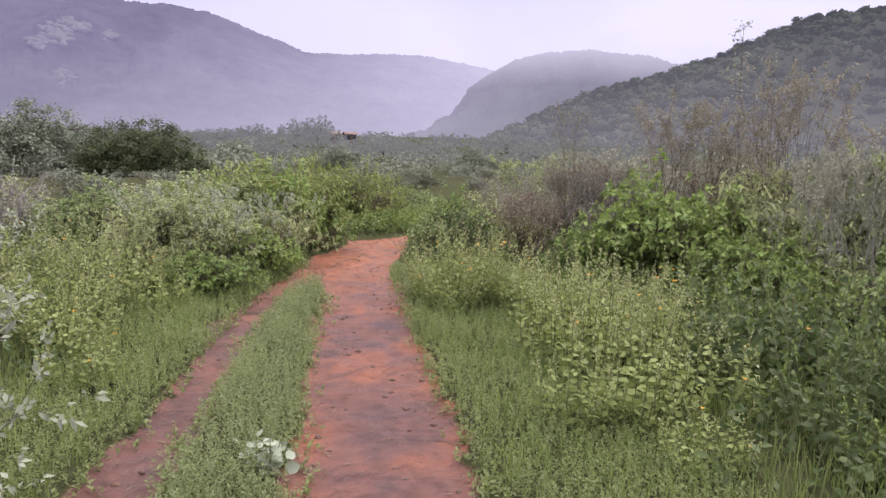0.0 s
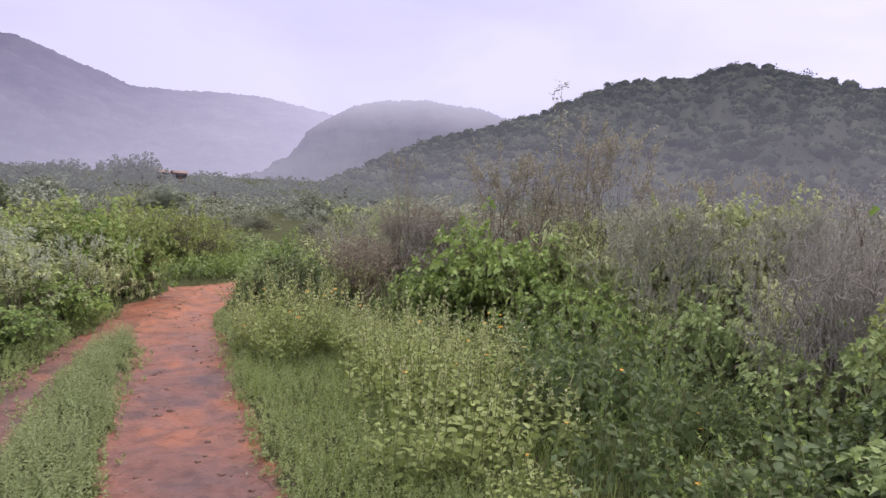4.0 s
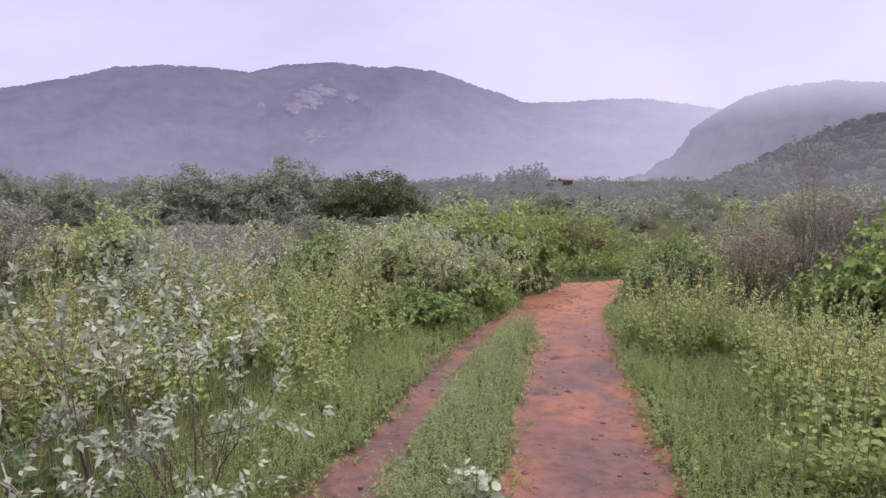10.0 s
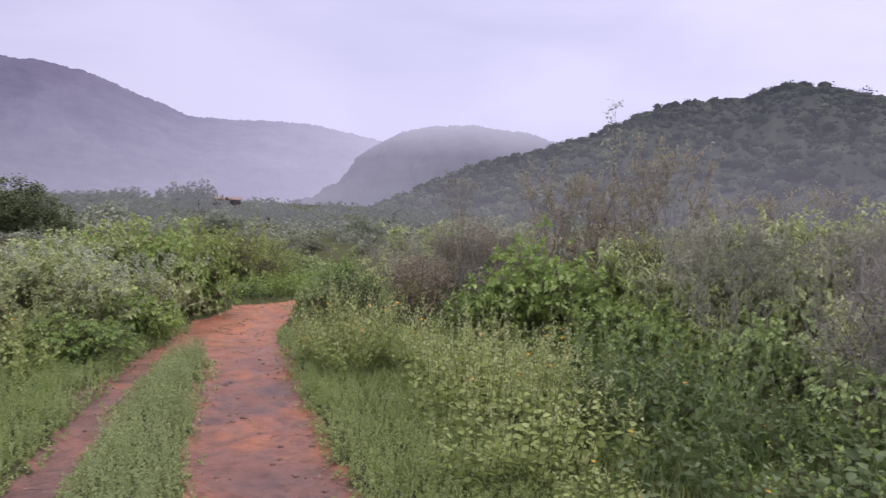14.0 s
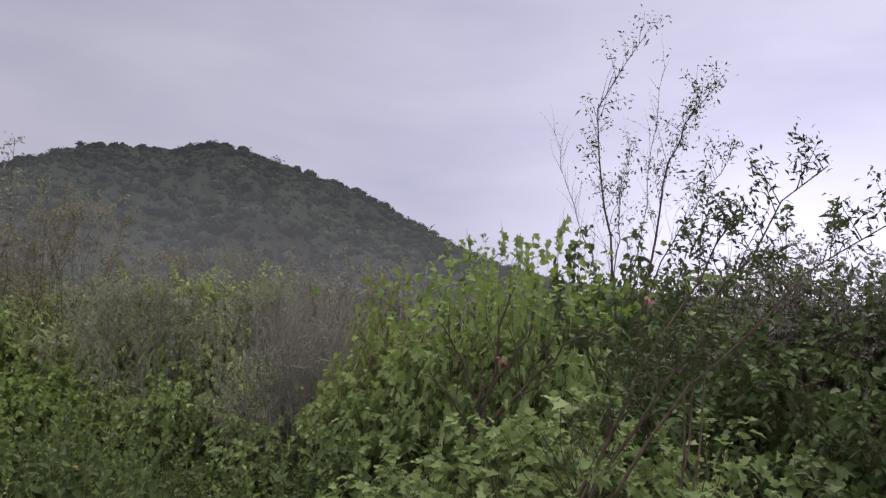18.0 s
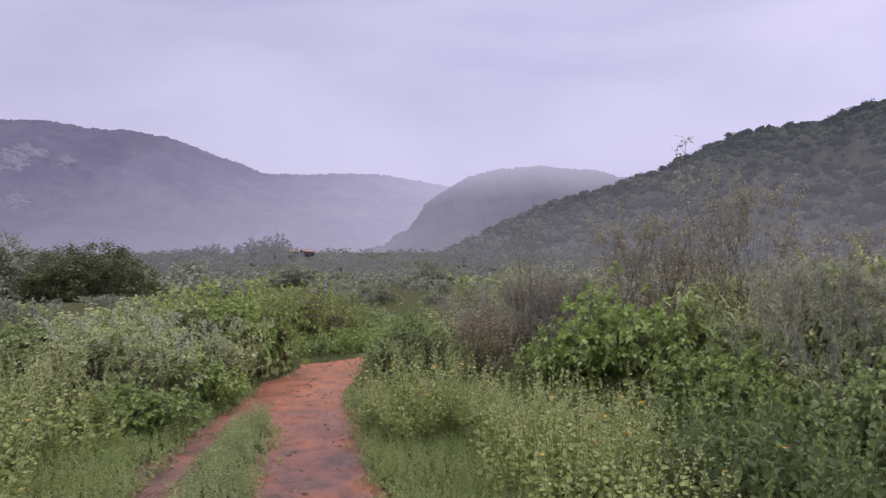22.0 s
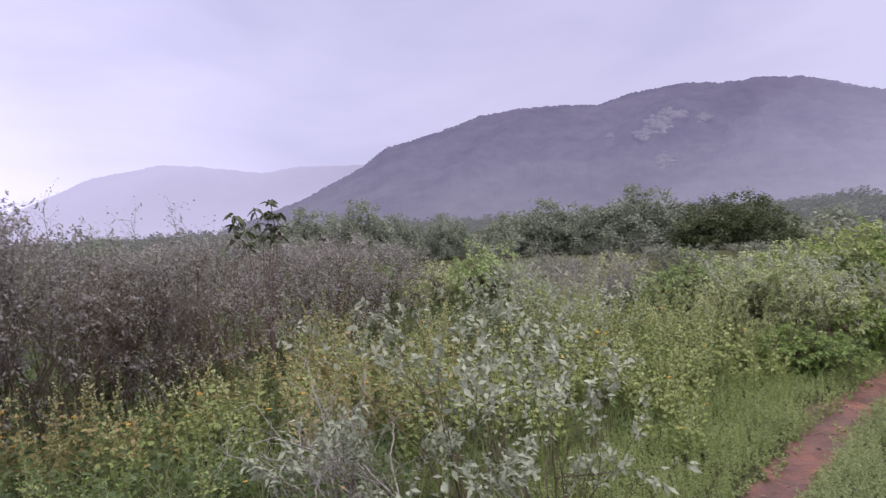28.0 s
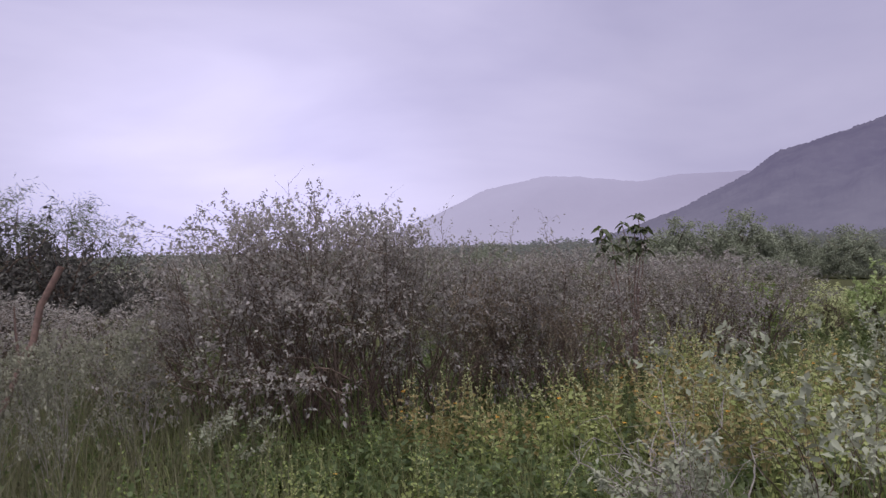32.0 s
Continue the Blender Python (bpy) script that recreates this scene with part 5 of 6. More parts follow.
def bowed_stem_meshes(seed, stems, leaf, mat):
    """Stems that run through given points, with thin bare side twigs and tufts of leaves on their upper parts."""
    rng = np.random.RandomState(seed)
    wood, P, D = [], [], []
    for pts, thick, n_leaf, low in stems:
        t = np.linspace(0, 1, 14)
        u = np.linspace(0, 1, len(pts))
        line = np.array([np.interp(t, u, pts[:, k]) for k in range(3)]).T
        line[1:-1] = (line[:-2] + 2 * line[1:-1] + line[2:]) / 4
        line[1:] += rng.normal(size=(13, 3)) * 0.012
        wood.append(tube(line, thick, thick * 0.2, 5))
        for k in range(30):
            s = 0.25 + 0.75 * (k + rng.uniform(0, 1)) / 30
            q = np.array([np.interp(s, t, line[:, c]) for c in range(3)])
            way = unit(rng.normal(size=3) * [0.5, 0.5, 0.25] + [0, 0, 0.9])
            ln = rng.uniform(0.15, 0.55) * (1.25 - 0.8 * s)
            wood.append(tube(bent(q, q + way * ln, 0.02, rng, 4, 0.05), thick * 0.25, thick * 0.08, 3))
            if s > low and rng.uniform() < 0.85:
                m = rng.uniform(0.2, 1.05, n_leaf)
                P.append(q + way * ln * m[:, None] + rng.normal(size=(n_leaf, 3)) * 0.035)
                D.append(way + rng.normal(size=(n_leaf, 3)) * 0.9)
    P, D = np.concatenate(P), np.concatenate(D)
    L = leaf[0] * rng.uniform(0.6, 1.2, len(P))
    return [("branchwork", mesh_of("branchwork", *joined(wood), BARK, True), "dark thin stems and bare twigs"),
            ("foliage", mesh_of("foliage", *leaf_arrays(P, D, L, L * leaf[1] / leaf[0], rng, 0.35, 0.15), mat), "")]


stems = [(by_way((-72.4, -16), (-72.3, 0), (-71.4, 6.7), (-70.2, 12), (-69.8, 17), (-73.6, 21.6)), 0.012, 22, 0.42), (by_way((-72.6, -16), (-74.2, 0), (-74.9, 6.8), (-75.6, 12), (-77, 15.5), (-79.0, 17.8)), 0.012, 26, 0.42),
         (by_way((-72.4, -16), (-73.0, 2), (-74.4, 10), (-75.0, 19.5)), 0.006, 2, 0.9), (by_way((-72.4, -16), (-71, 3), (-68.5, 8), (-66.6, 14.5)), 0.006, 1, 0.9), (by_way((-72.5, -16), (-75, 4), (-78, 9), (-80.3, 13.0)), 0.008, 16, 0.5),
         (by_way((-72.4, -16), (-72.2, 3), (-72.0, 8), (-72.8, 13.5)), 0.007, 14, 0.5)]
root = thing("sapling", "tall thin sapling with sparse leaves against the sky", "tree", bowed_stem_meshes(81, stems, (0.048, 0.014), TREELEAF), "saplings")
root.matrix_basis = Matrix.Translation(o)
x, y = polar(-64.2, 2.95)
o = np.array([x, y, float(land(x, y))])
bends = [((0, 0, 0), way_at(-81.5, 3.6, 2.15) - o, 0.30), ((0.03, 0, 0), way_at(-86.0, 3.8, 2.33) - o, 0.42), ((0.0, 0.05, 0), way_at(-90.0, 3.9, 2.12) - o, 0.5), ((0.0, 0.02, 0), way_at(-76.5, 3.2, 1.5) - o, 0.2)]
root = thing("leaning_sapling", "leaning sapling with dark branches and a spray of leaves", "tree", sapling_meshes(82, bends, (0.055, 0.015), TREELEAF, 0.012, 34, 0.58), "saplings")
root.matrix_basis = Matrix.Translation(o)
# A crooked bush: a short trunk with boughs that curve out sideways over the green growth.
x, y = polar(-62.0, 4.15)
o = np.array([x, y, float(land(x, y))])
krng = np.random.RandomState(19)
boughs = [tube(bent((0, 0, -0.05), (0.02, 0.0, 1.12), 0.1, krng, 7, 0.02), 0.020, 0.014, 7)]
for h, z, r in ((-66.5, 1.46, 0.10), (-70.5, 1.50, 0.05), (-58.5, 1.44, 0.14), (-58.0, 1.15, 0.06), (-64.5, 1.72, 0.12), (-67.5, 1.2, 0.10)):
    end = way_at(h, 4.1, z) - o
    b = bent((0.02, 0, krng.uniform(0.75, 1.1)), end, r, krng, 8, 0.03)
    boughs.append(tube(b, 0.011, 0.004, 6))
    for k in (3, 5, 6):
        boughs.append(tube(bent(b[k], b[k] + unit(krng.normal(size=3) + [0, 0, 0.8]) * 0.25, 0.03, krng, 4, 0.05), 0.004, 0.0015, 4))
lp = np.concatenate([way_at(h, 4.15, z) - o + krng.normal(size=(90, 3)) * [0.2, 0.2, 0.12] for h, z in ((-59, 1.62), (-61.5, 1.66), (-65, 1.75), (-68.5, 1.6), (-71.5, 1.66), (-57.5, 1.35))])
lv = leaf_arrays(lp, krng.normal(size=(len(lp), 3)) + [0, 0, 0.2], 0.055, 0.048, krng, 0.3, 0.15, lobed=True)
pc = np.repeat(np.array([way_at(-75.0, 3.95, 1.66) - o, way_at(-63.7, 3.9, 1.28) - o]), 9, 0)
pk = leaf_arrays(pc + krng.normal(size=(18, 3)) * 0.008, krng.normal(size=(18, 3)), 0.03, 0.026, krng, 0.2, 0.1, True)
root = thing("crooked_bush", "crooked brown-barked bush with sideways boughs and light green leaves", "bush",
             [("branchwork", mesh_of("branchwork", *joined(boughs), BARK, True), "brown crooked boughs"), ("foliage", mesh_of("foliage", *lv, GREEN), ""), ("bloom", mesh_of("bloom", *pk, PINK), "two small pink blossoms")])
root.matrix_basis = Matrix.Translation(o)
# A dry fallen branch in the grass, west.
for a, d, tl, sz in [(52.5, 3.5, 62, 0.55)]:
    x, y = polar(a, d)
    dead.put(x, y, 200 + a, sz, sz, lean=tl, label="dry twiggy branch sprawling over the grass")
# A tall stem with a head of drooping leaves, west.
def headed_meshes(seed, o, heads, leaf, per, mat, thick, far, hang):
    """Upright stems, each with a head of big drooping leaves; heads: headings and rises in degrees."""
    r = np.random.RandomState(seed)
    wood, P, D = [], [], []
    for h, e in heads:
        top = way_at(h, far, EYE + far * math.tan(radians(e))) - o
        line = bent((r.normal() * 0.03, r.normal() * 0.03, -0.03), top, 0.1, r, 9, 0.012)
        wood.append(tube(line, thick, thick * 0.45, 6))
        for q in (line[-1], line[-1] * 0.5 + line[-2] * 0.5, line[-2]):
            g = np.arange(per) * 2.4 + r.uniform(0, 6)
            P.append(q + r.normal(size=(per, 3)) * 0.015)
            D.append(np.stack([np.cos(g), np.sin(g), r.uniform(-0.2, 0.7, per) - hang], -1))
    P, D = np.concatenate(P), np.concatenate(D)
    L = leaf[0] * r.uniform(0.6, 1.15, len(P))
    return [("branchwork", mesh_of("branchwork", *joined(wood), REDSTEM, True), "slender reddish stems"),
            ("foliage", mesh_of("foliage", *leaf_arrays(P, D, L, L * leaf[1] / leaf[0], r, 0.55, 0.16, round_leaf=True, tilt=0.4), mat), "")]


REDSTEM = bark_material("reddish_stem", (0.10, 0.065, 0.055), (0.24, 0.17, 0.15))
x, y = polar(58.6, 7.9)
o = np.array([x, y, float(land(x, y))])
root = thing("broad_leaved_plant", "tall reddish stem with a head of drooping leaves", "plant",
             headed_meshes(83, o, [(61.2, 1.5), (60.4, 0.9), (59.2, 1.6), (57.9, 2.3), (58.4, 1.4), (57.6, 1.5)], (0.13, 0.062), 6, TREELEAF, 0.011, 7.9, 0.3))
root.matrix_basis = Matrix.Translation(o)
# A wand of big upright leaves among the saplings, east.
x, y = polar(-77.6, 3.5)
o = np.array([x, y, float(land(x, y))])
root = thing("broad_leaved_plant", "leafy wand with long upright leaves beside the saplings", "plant",
             headed_meshes(84, o, [(-77.2, 3.0), (-78.6, 3.8), (-80.2, 4.2)], (0.12, 0.042), 4, LOBED, 0.008, 3.5, -0.5))
root.matrix_basis = Matrix.Translation(o)
# A lone thin sapling behind the thicket.
x, y = polar(-26.2, 9.4)
o = np.array([x, y, float(land(x, y))])
root = thing("thin_sapling", "lone thin stem with a few leaf tufts above the thicket", "tree",
             sapling_meshes(86, [((0, 0, 0), way_at(-25.6, 9.4, EYE + 9.4 * math.tan(radians(9.2))) - o, 0.1)], (0.07, 0.034), PALEGREY, 0.010, 7, 0.72))
root.matrix_basis = Matrix.Translation(o)

# Dark bushes on the west skyline.
for a, d, s, e in [(101.2, 15, 0.34, 1.4), (103.6, 14, 0.42, 2.6), (106.4, 14.5, 0.5, 3.4), (109.6, 14, 0.5, 3.6), (113, 14, 0.45, 2.8), (98, 17, 0.3, 0.4)]:
    put_top(domes, a, d, e, s, 3, 4.0, "dusky brown low tree below the feathery trees")
# Feathery tree and a leaning broken trunk, far west.
feather = Kind("feathery_tree", "airy feathery-leaved tree on the skyline", "tree", "feathery trees", [tree_meshes(73, 4.2, 2.6, 0.12, (0.24, 0.02), TREELEAF, 110, 20, 0.45, bare=0.35)])
for a, d, e, s, r in [(107.0, 18, 5.2, 0.8, 20), (103.3, 17, 4.4, 0.55, 140), (110.5, 18, 5.6, 0.8, 250)]:
    x, y = polar(a, d)
    feather.put(x, y, r, s, (EYE + d * math.tan(radians(e)) - float(land(x, y))) / 4.3)
lrng = np.random.RandomState(5)
x, y = polar(110.6, 5.5)
o = np.array([x, y, float(land(x, y))])
head = way_at(103.8, 5.6, 1.53) - o
log = [tube(bent((0, 0, -0.05), head, -0.06, lrng, 9, 0.02), 0.027, 0.024, 8), tube(bent(head * 0.6, head * 0.75 + [0.1, -0.1, 0.12], 0.02, lrng, 4, 0.02), 0.012, 0.005, 5)]
REDWOOD = bark_material("weathered_reddish_wood", (0.08, 0.05, 0.042), (0.18, 0.115, 0.095))
trunk = tagged(new("broken_trunk", mesh_of("broken_trunk", *joined(log), REDWOOD, True)), "leaning broken reddish dead trunk standing in the scrub", "trunk")
trunk.matrix_world = Matrix.Translation(o)
# Long thin shoots that rise above the grey scrub.
for a, d, e, k in [(86.8, 6.0, 6.6, 0), (85.4, 6.0, 5.3, 1), (82.4, 6.1, 4.4, 2), (79.4, 6.1, 4.5, 3), (74.3, 6.6, 3.2, 4), (65.5, 7.3, 2.8, 5), (68.5, 7.0, 2.2, 6), (91.5, 6.2, 3.4, 7)]:
    x, y = polar(a - 1.5, d)
    o = np.array([x, y, float(land(x, y))])
    bends = [((0, 0, 0), way_at(a, d, EYE + d * math.tan(radians(e - 0.6))) - o, 0.08), ((0.05, 0.02, 0), way_at(a - 3, d, EYE - 0.1 + d * math.tan(radians(e - 2.1))) - o, 0.1)]
    root = thing("scrub_shoot", "thin upright shoot with small grey leaves above the scrub", "shoot", sapling_meshes(120 + k, bends, (0.034, 0.018), GREYLEAF, 0.006, 6 if k else 1, 0.6), "shoots above the scrub")
    root.matrix_basis = Matrix.Translation(o)

# White-leaved weed on the grass strip.
srng = np.random.RandomState(8)
white = thing("white_leaved_weed", "small weed with whitish broad leaves on the grass strip", "weed", herb_meshes(91, 9, 0.09, 0.20, (0.062, 0.056), WHITELEAF, WHITELEAF, per=7, tips=0, droop=0.1))
white.matrix_basis = at(-0.66, 2.92, 30)


# ---- low weeds and grass on and beside the track ----
def weed_field(name, label, spots, height, leaf, mat, seed, per=12, category="weeds"):
    rng = np.random.RandomState(seed)
    n = len(spots)
    h = height * rng.uniform(0.5, 1.25, n)
    leanv = rng.normal(size=(n, 2)) * 0.25
    s = (np.arange(per) + rng.uniform(0, 1, (n, per))) / per
    base = np.stack([spots[:, 0], spots[:, 1], land(spots[:, 0], spots[:, 1])], -1)
    P = base[:, None] + np.stack([leanv[:, :1] * h[:, None] * s, leanv[:, 1:] * h[:, None] * s, h[:, None] * s], -1)
    ang = rng.uniform(0, 6.283, (n, per))
    D = np.stack([np.cos(ang), np.sin(ang), rng.uniform(0.2, 1.3, (n, per))], -1)
    L = leaf[0] * rng.uniform(0.6, 1.3, (n, per)) * (1.2 - 0.5 * s)
    V, F = leaf_arrays(P.reshape(-1, 3), D.reshape(-1, 3), L.ravel(), (L * leaf[1] / leaf[0]).ravel(), rng, 0.1, 0.15, True)
    tagged(new(name, mesh_of(name, V, F, mat)), label, category, kind="stuff")


def blade_field(name, label, spots, height, width, mat, seed):
    rng = np.random.RandomState(seed)
    n = len(spots)
    h = height * rng.uniform(0.45, 1.25, n)
    base = np.stack([spots[:, 0], spots[:, 1], land(spots[:, 0], spots[:, 1]) - 0.01], -1)
    a = rng.uniform(0, 6.283, n)
    side = np.stack([np.cos(a), np.sin(a), 0 * a], -1) * (width * rng.uniform(0.6, 1.3, n))[:, None] / 2
    b = rng.uniform(0, 6.283, n)
    bend = np.stack([np.cos(b), np.sin(b), 0 * b], -1) * (h * rng.uniform(0.1, 0.65, n))[:, None]
    mid = base + np.stack([0 * h, 0 * h, h * 0.6], -1) + bend * 0.3
    tip = base + np.stack([0 * h, 0 * h, h], -1) + bend
    V = np.stack([base - side, base + side, mid - side * 0.7, mid + side * 0.7, tip], 1).reshape(-1, 3)
    F = np.array([[0, 1, 3], [0, 3, 2], [2, 3, 4]])
    tagged(new(name, mesh_of(name, V, (F[None] + 5 * np.arange(n)[:, None, None]).reshape(-1, 3), mat)), label, "grass", kind="stuff")


def spots_in(n, x0, x1, y0, y1, keep, seed):
    r = np.random.RandomState(seed)
    p = np.stack([r.uniform(x0, x1, n), r.uniform(y0, y1, n)], -1)
    patch = 0.5 + 0.5 * waves(p[:, 0], p[:, 1], seed + 1, 3, 0.9)
    return p[keep(p[:, 0], p[:, 1]) & (r.uniform(0, 1, n) < 0.55 + 0.6 * patch)]


rag = np.random.RandomState(4)
off_track = lambda x, y: track(x, y) < rag.uniform(0.1, 0.98, len(x)) ** 2.0  # noqa: E731
on_strip = lambda x, y: off_track(x, y) & (x > np.interp(y, TRACK_Y, INNER_L) - 0.01) & (x < np.interp(y, TRACK_Y, INNER_R) + 0.05)  # noqa: E731
west = lambda x, y: off_track(x, y) & (x < np.interp(y, TRACK_Y, OUTER_L) + 0.06)  # noqa: E731
east = lambda x, y: off_track(x, y) & (x > np.interp(y, TRACK_Y, OUTER_R) - 0.06)  # noqa: E731
weed_field("strip_weeds", "low grey-green weeds on the strip between the ruts", spots_in(8500, -1.4, -0.3, 1.6, 7.4, on_strip, 101), 0.16, (0.022, 0.0075), STRIPLEAF, 102, 20)
weed_field("verge_weeds_west", "low weeds along the track's west edge", spots_in(6500, -2.4, -1.2, 1.6, 8.8, west, 103), 0.14, (0.023, 0.008), WEED, 104, 18)
weed_field("verge_weeds_east", "low weeds along the track's east edge", spots_in(8500, -0.3, 1.5, 2.2, 8.0, east, 105), 0.15, (0.023, 0.008), WEED, 106, 18)
blade_field("verge_grass_west", "fresh green grass beside the track", spots_in(9000, -4.2, -1.35, 1.8, 9, west, 107), 0.19, 0.006, GRASS, 108)
blade_field("verge_grass_east", "fresh green grass beside the track", spots_in(9000, 0.0, 2.8, 2.4, 8.5, east, 109), 0.19, 0.006, GRASS, 110)
away = lambda x, y: (track(x, y) < 0.12) & ((x < -2.3) | (x > 1.15 + 0.08 * y) | (y > 8.5))  # noqa: E731
blade_field("rough_grass", "rough grass under the scrub", spots_in(42000, -11, 11, -4, 14, lambda x, y: away(x, y) & (np.hypot(x, y) > 2.2) & (y > -0.35 * np.abs(x)), 111), 0.30, 0.009, RANK, 112)
weed_field("ground_weeds", "low broad weeds under the scrub", spots_in(11000, -11, 11, -3, 13, lambda x, y: away(x, y) & (np.hypot(x, y) > 2.6), 113), 0.28, (0.07, 0.04), UNDER, 114, 9)

behind = lambda x, y: off_track(x, y) & (rag.uniform(0, 1, len(x)) < 0.95 - 0.02 * np.hypot(x, y))  # noqa: E731
blade_field("grass_behind", "short grass round the standpoint and down the track", spots_in(30000, -7, 7, -9, 2.6, behind, 121), 0.15, 0.008, GRASS, 122)
weed_field("weeds_behind", "low weeds round the standpoint", spots_in(5200, -4, 4, -6, 2.4, behind, 123), 0.12, (0.03, 0.013), WEED, 124, 8)

bend_bank = lambda x, y: off_track(x, y) & (y > 11.0 + 0.35 * (x + 1.6))  # noqa: E731
weed_field("bend_weeds", "low light green weeds on the bank behind the bend", spots_in(2600, -2.2, 1.6, 10.4, 14.0, bend_bank, 117), 0.30, (0.075, 0.04), GRASS, 118, 10)

# Clods, small stones and fallen twigs on the bare ruts.
crng = np.random.RandomState(33)
cp = np.stack([crng.uniform(-1.7, 0.6, 5200), crng.uniform(1.7, 11.3, 5200)], -1)
cp = cp[(track(cp[:, 0], cp[:, 1]) > 0.55) & (crng.uniform(0, 1, 5200) < 0.22 + 0.3 * waves(cp[:, 0], cp[:, 1], 6, 3, 0.8))]
cv, cf = crown_field(np.column_stack([cp, land(cp[:, 0], cp[:, 1]) - 0.003]), 0.004 + 0.016 * crng.uniform(0, 1, len(cp)) ** 3, 34)
CLOD = bark_material("dark_earth_clod", (0.06, 0.035, 0.03), (0.14, 0.07, 0.053))
tagged(new("earth_clods", mesh_of("earth_clods", cv, cf, CLOD, True)), "dark crumbs of wet earth on the ruts", "clods", kind="stuff")
for k in range(14):
    y = crng.uniform(2.2, 8.0)
    x = np.interp(y, TRACK_Y, OUTER_L) + crng.uniform(0.05, 0.3) if k % 2 else np.interp(y, TRACK_Y, OUTER_R) - crng.uniform(0.05, 0.6)
    ln = crng.uniform(0.06, 0.16)
    tw = tube(bent((-ln, 0, 0.004), (ln, 0, 0.006), 0.012, crng, 6, 0.06), 0.003, 0.0015, 4)
    ob = tagged(new("fallen_twig", mesh_of("fallen_twig", *tw, BARK)), "thin dark twig lying on the red earth", "twig", "fallen twigs on the track")
    ob.matrix_world = pose(x, y, float(land(x, y)) + 0.004, 0, 0, crng.uniform(0, 360))

edge_spots = []
for k in range(1500):
    y = crng.uniform(1.8, 8.6)
    side = (OUTER_L, INNER_L, INNER_R, OUTER_R)[k % 4]
    if k % 4 in (1, 2) and y > 7.0:
        continue
    edge_spots.append((np.interp(y, TRACK_Y, side) + crng.normal() * 0.05, y))
edge_spots = np.array(edge_spots)
weed_field("edge_weeds", "small weeds and seedlings creeping over the rut edges", edge_spots, 0.07, (0.030, 0.013), WEED, 131, 9)
litter = np.repeat(edge_spots[::2], 3, 0) + crng.normal(size=(len(edge_spots[::2]) * 3, 2)) * 0.09
lz = np.column_stack([litter, land(litter[:, 0], litter[:, 1]) + 0.004])
ld = np.column_stack([crng.normal(size=(len(litter), 2)), 0.08 * crng.normal(size=len(litter))])
lv, lf = leaf_arrays(lz, ld, 0.05 * crng.uniform(0.4, 1.3, len(litter)), 0.010, crng, 0.0, 0.1, True, tilt=0.1)
tagged(new("leaf_litter", mesh_of("leaf_litter", lv, lf, DRYLEAF)), "brown dead leaves and straw along the rut edges", "litter", kind="stuff")

tall_west = lambda x, y: (np.hypot(x, y) > 3.0) & (np.hypot(x, y) < 6.5) & (y < 0.62 * -x + 0.6)  # noqa: E731
blade_field("tall_grass_west", "long fresh grass in front of the grey scrub", spots_in(3000, -6.5, -2.4, -2.5, 4.2, tall_west, 115), 0.36, 0.007, RANK, 116)

dull_west = lambda x, y: (np.hypot(x, y) > 3.4) & (np.hypot(x, y) < 8.0) & (y < (0.10 - 0.5 * rag.uniform(0, 1, len(x)) ** 1.5) * np.abs(x))  # noqa: E731
blade_field("dull_grass_west", "tall dull olive grass beside the grey scrub", spots_in(9000, -8, -2.5, -4.5, 0.2, dull_west, 119), 0.62, 0.008, DULLGRASS, 120)

# Far scrub and trees over the valley, too many to count.
frng = np.random.RandomState(21)
a, d = frng.uniform(-110, 125, 3000), 48 + 500 * frng.uniform(0, 1, 3000) ** 1.5
far = np.stack([-np.sin(np.radians(a)) * d, np.cos(np.radians(a)) * d], -1)
far = np.column_stack([far, land(far[:, 0], far[:, 1])])
far_size = (0.6 + 0.5 * frng.uniform(0, 1, len(far)) + 1.7 * frng.uniform(0, 1, len(far)) ** 4) * np.interp(np.hypot(far[:, 0], far[:, 1]), [48, 200], [0.9, 1.8]) * (1 + 0.2 * waves(far[:, 0], far[:, 1], 9, 2, 60))
near = np.hypot(far[:, 0], far[:, 1]) < 85
# Haze is in the pale leaf colour here, and in the glow beyond 85 m.
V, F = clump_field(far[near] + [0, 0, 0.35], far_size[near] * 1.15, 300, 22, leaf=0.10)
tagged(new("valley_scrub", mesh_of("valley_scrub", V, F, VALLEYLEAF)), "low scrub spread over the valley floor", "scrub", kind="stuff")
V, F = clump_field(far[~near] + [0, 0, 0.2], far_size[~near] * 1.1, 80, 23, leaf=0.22)
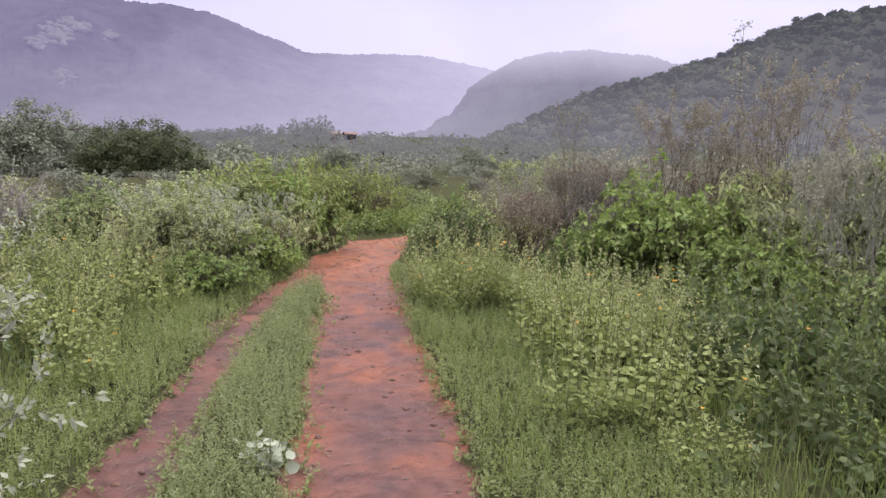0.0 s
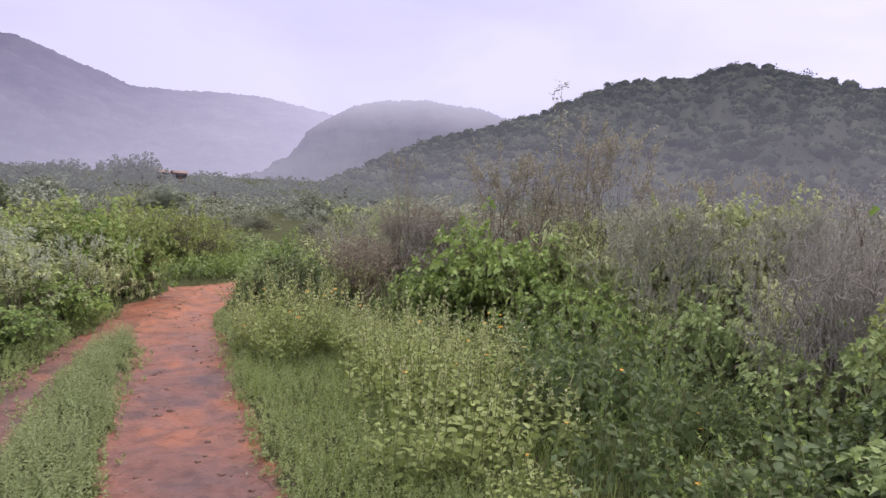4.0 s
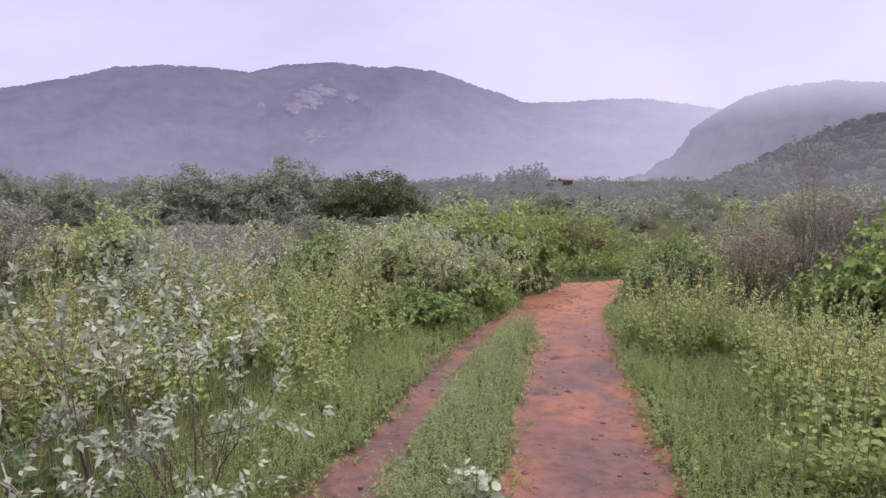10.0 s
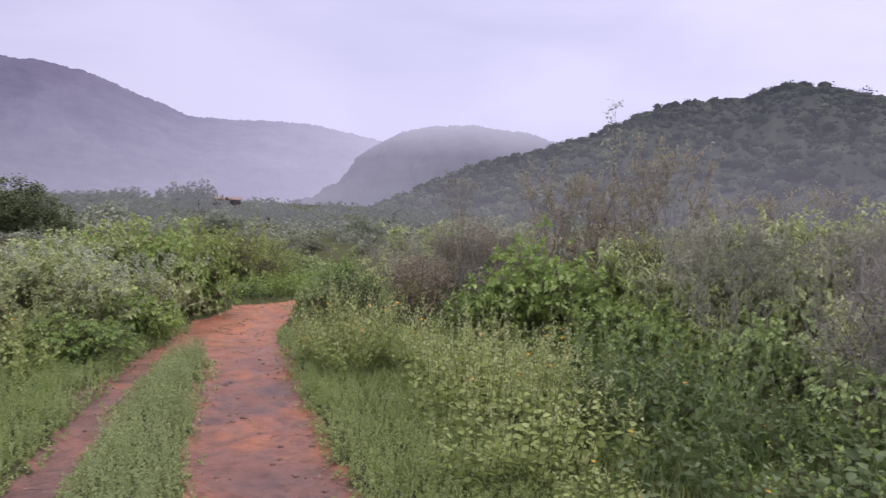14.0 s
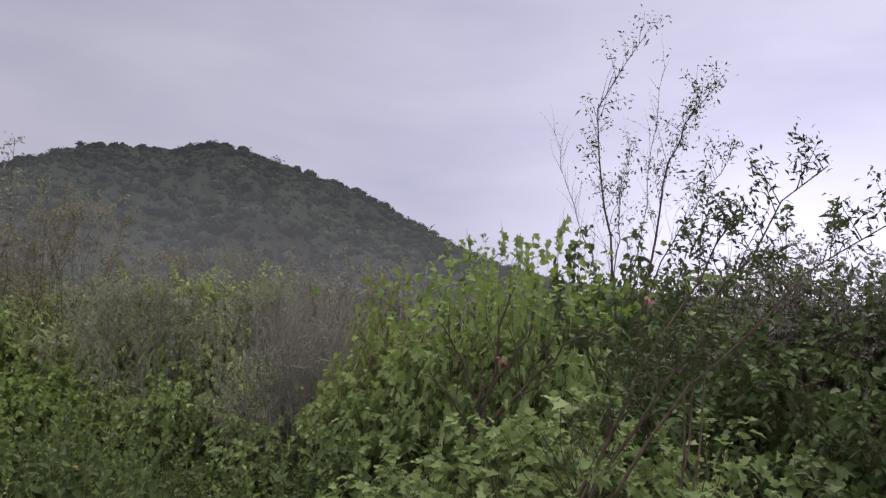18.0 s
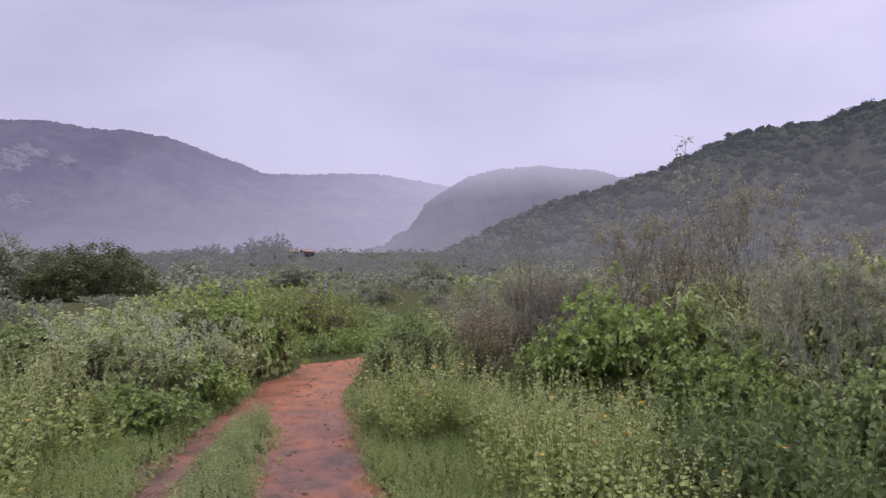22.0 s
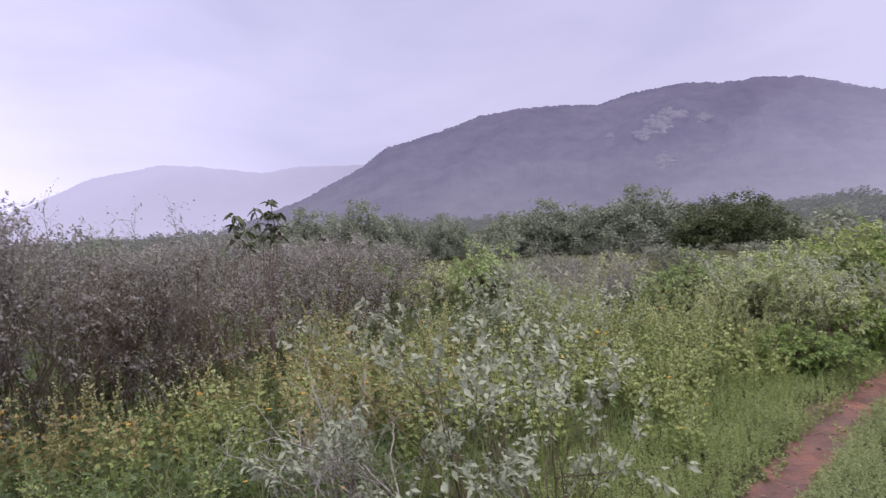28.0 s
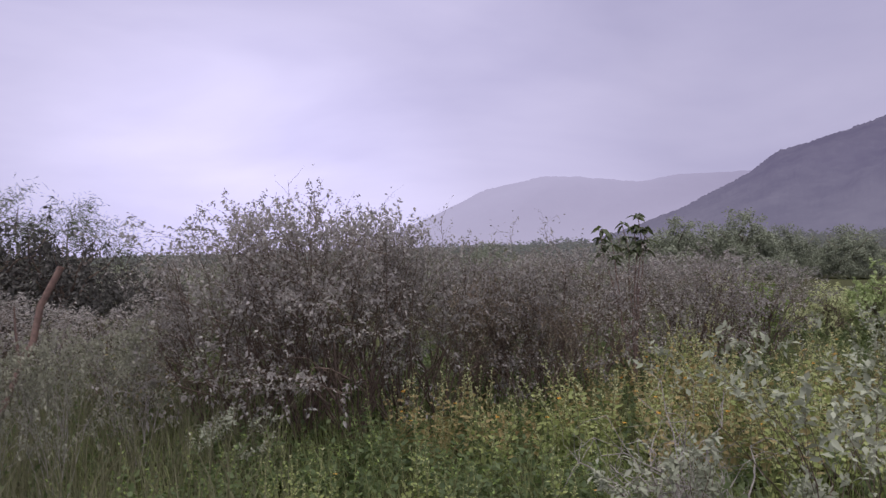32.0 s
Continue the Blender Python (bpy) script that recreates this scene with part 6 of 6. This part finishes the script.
tagged(new("valley_woods", mesh_of("valley_woods", V, F, VALLEY_WOODS)), "low trees with a painted haze glow over the far valley floor", "woods", kind="stuff")


# ---- the white house under the far trees ----
def box_mesh(name, sx, sy, sz, mat, z0=0.0):
    bm = bmesh.new()
    bmesh.ops.create_cube(bm, size=1.0)
    for v in bm.verts:
        v.co = Vector((v.co.x * sx, v.co.y * sy, (v.co.z + 0.5) * sz + z0))
    bmesh.ops.bevel(bm, geom=list(bm.edges), offset=min(sx, sy, sz) * 0.02, segments=1, affect="EDGES")
    me = bpy.data.meshes.new(name)
    bm.to_mesh(me)
    bm.free()
    me.materials.append(mat)
    return me


def gable_mesh(sx, sy, z0, rise, mat):
    hx, hy, t = sx / 2 + 0.4, sy / 2 + 0.4, 0.12
    V, F = [], []
    for s in (-1, 1):
        k = len(V)
        for dz in (0, t):
            V += [(-hx, s * hy, z0 + dz), (hx, s * hy, z0 + dz), (hx, 0, z0 + rise + dz), (-hx, 0, z0 + rise + dz)]
        F += [[k + a, k + b, k + c, k + e] for a, b, c, e in ((0, 1, 2, 3), (7, 6, 5, 4), (0, 4, 5, 1), (1, 5, 6, 2), (2, 6, 7, 3), (3, 7, 4, 0))]
    return mesh_of("roof", np.array(V), np.array(F), mat)


DARKGLASS = bark_material("dark_window", (0.03, 0.03, 0.035), (0.06, 0.06, 0.07))
for a, d, sx, z in [(6.3, 186, 3.4, 2.6), (4.9, 196, 3.0, 2.5)]:
    x, y = polar(a, d)
    house = tagged(new("house"), "small white house with a clay roof below far trees", "house", "houses in the valley")
    house.matrix_basis = pose(x, y, float(land(x, y)), 0, 0, a + 10)
    part("wall", box_mesh("wall", sx, 5, z, PLASTER), house, "white plastered wall")
    part("roof", gable_mesh(sx, 5, z, 0.7, ROOFTILE), house, "clay tiled roof")
    for k in (-1, 1):
        w = part("window", box_mesh("window", 0.9, 0.06, 1.0, DARKGLASS, 1.1), house, "dark window")
        w.location = (k * sx * 0.27, -2.52, 0)
    dr = part("door", box_mesh("door", 0.9, 0.06, 2.0, REDWOOD, 0.02), house, "wooden door")
    dr.location = (0, -2.52, 0)
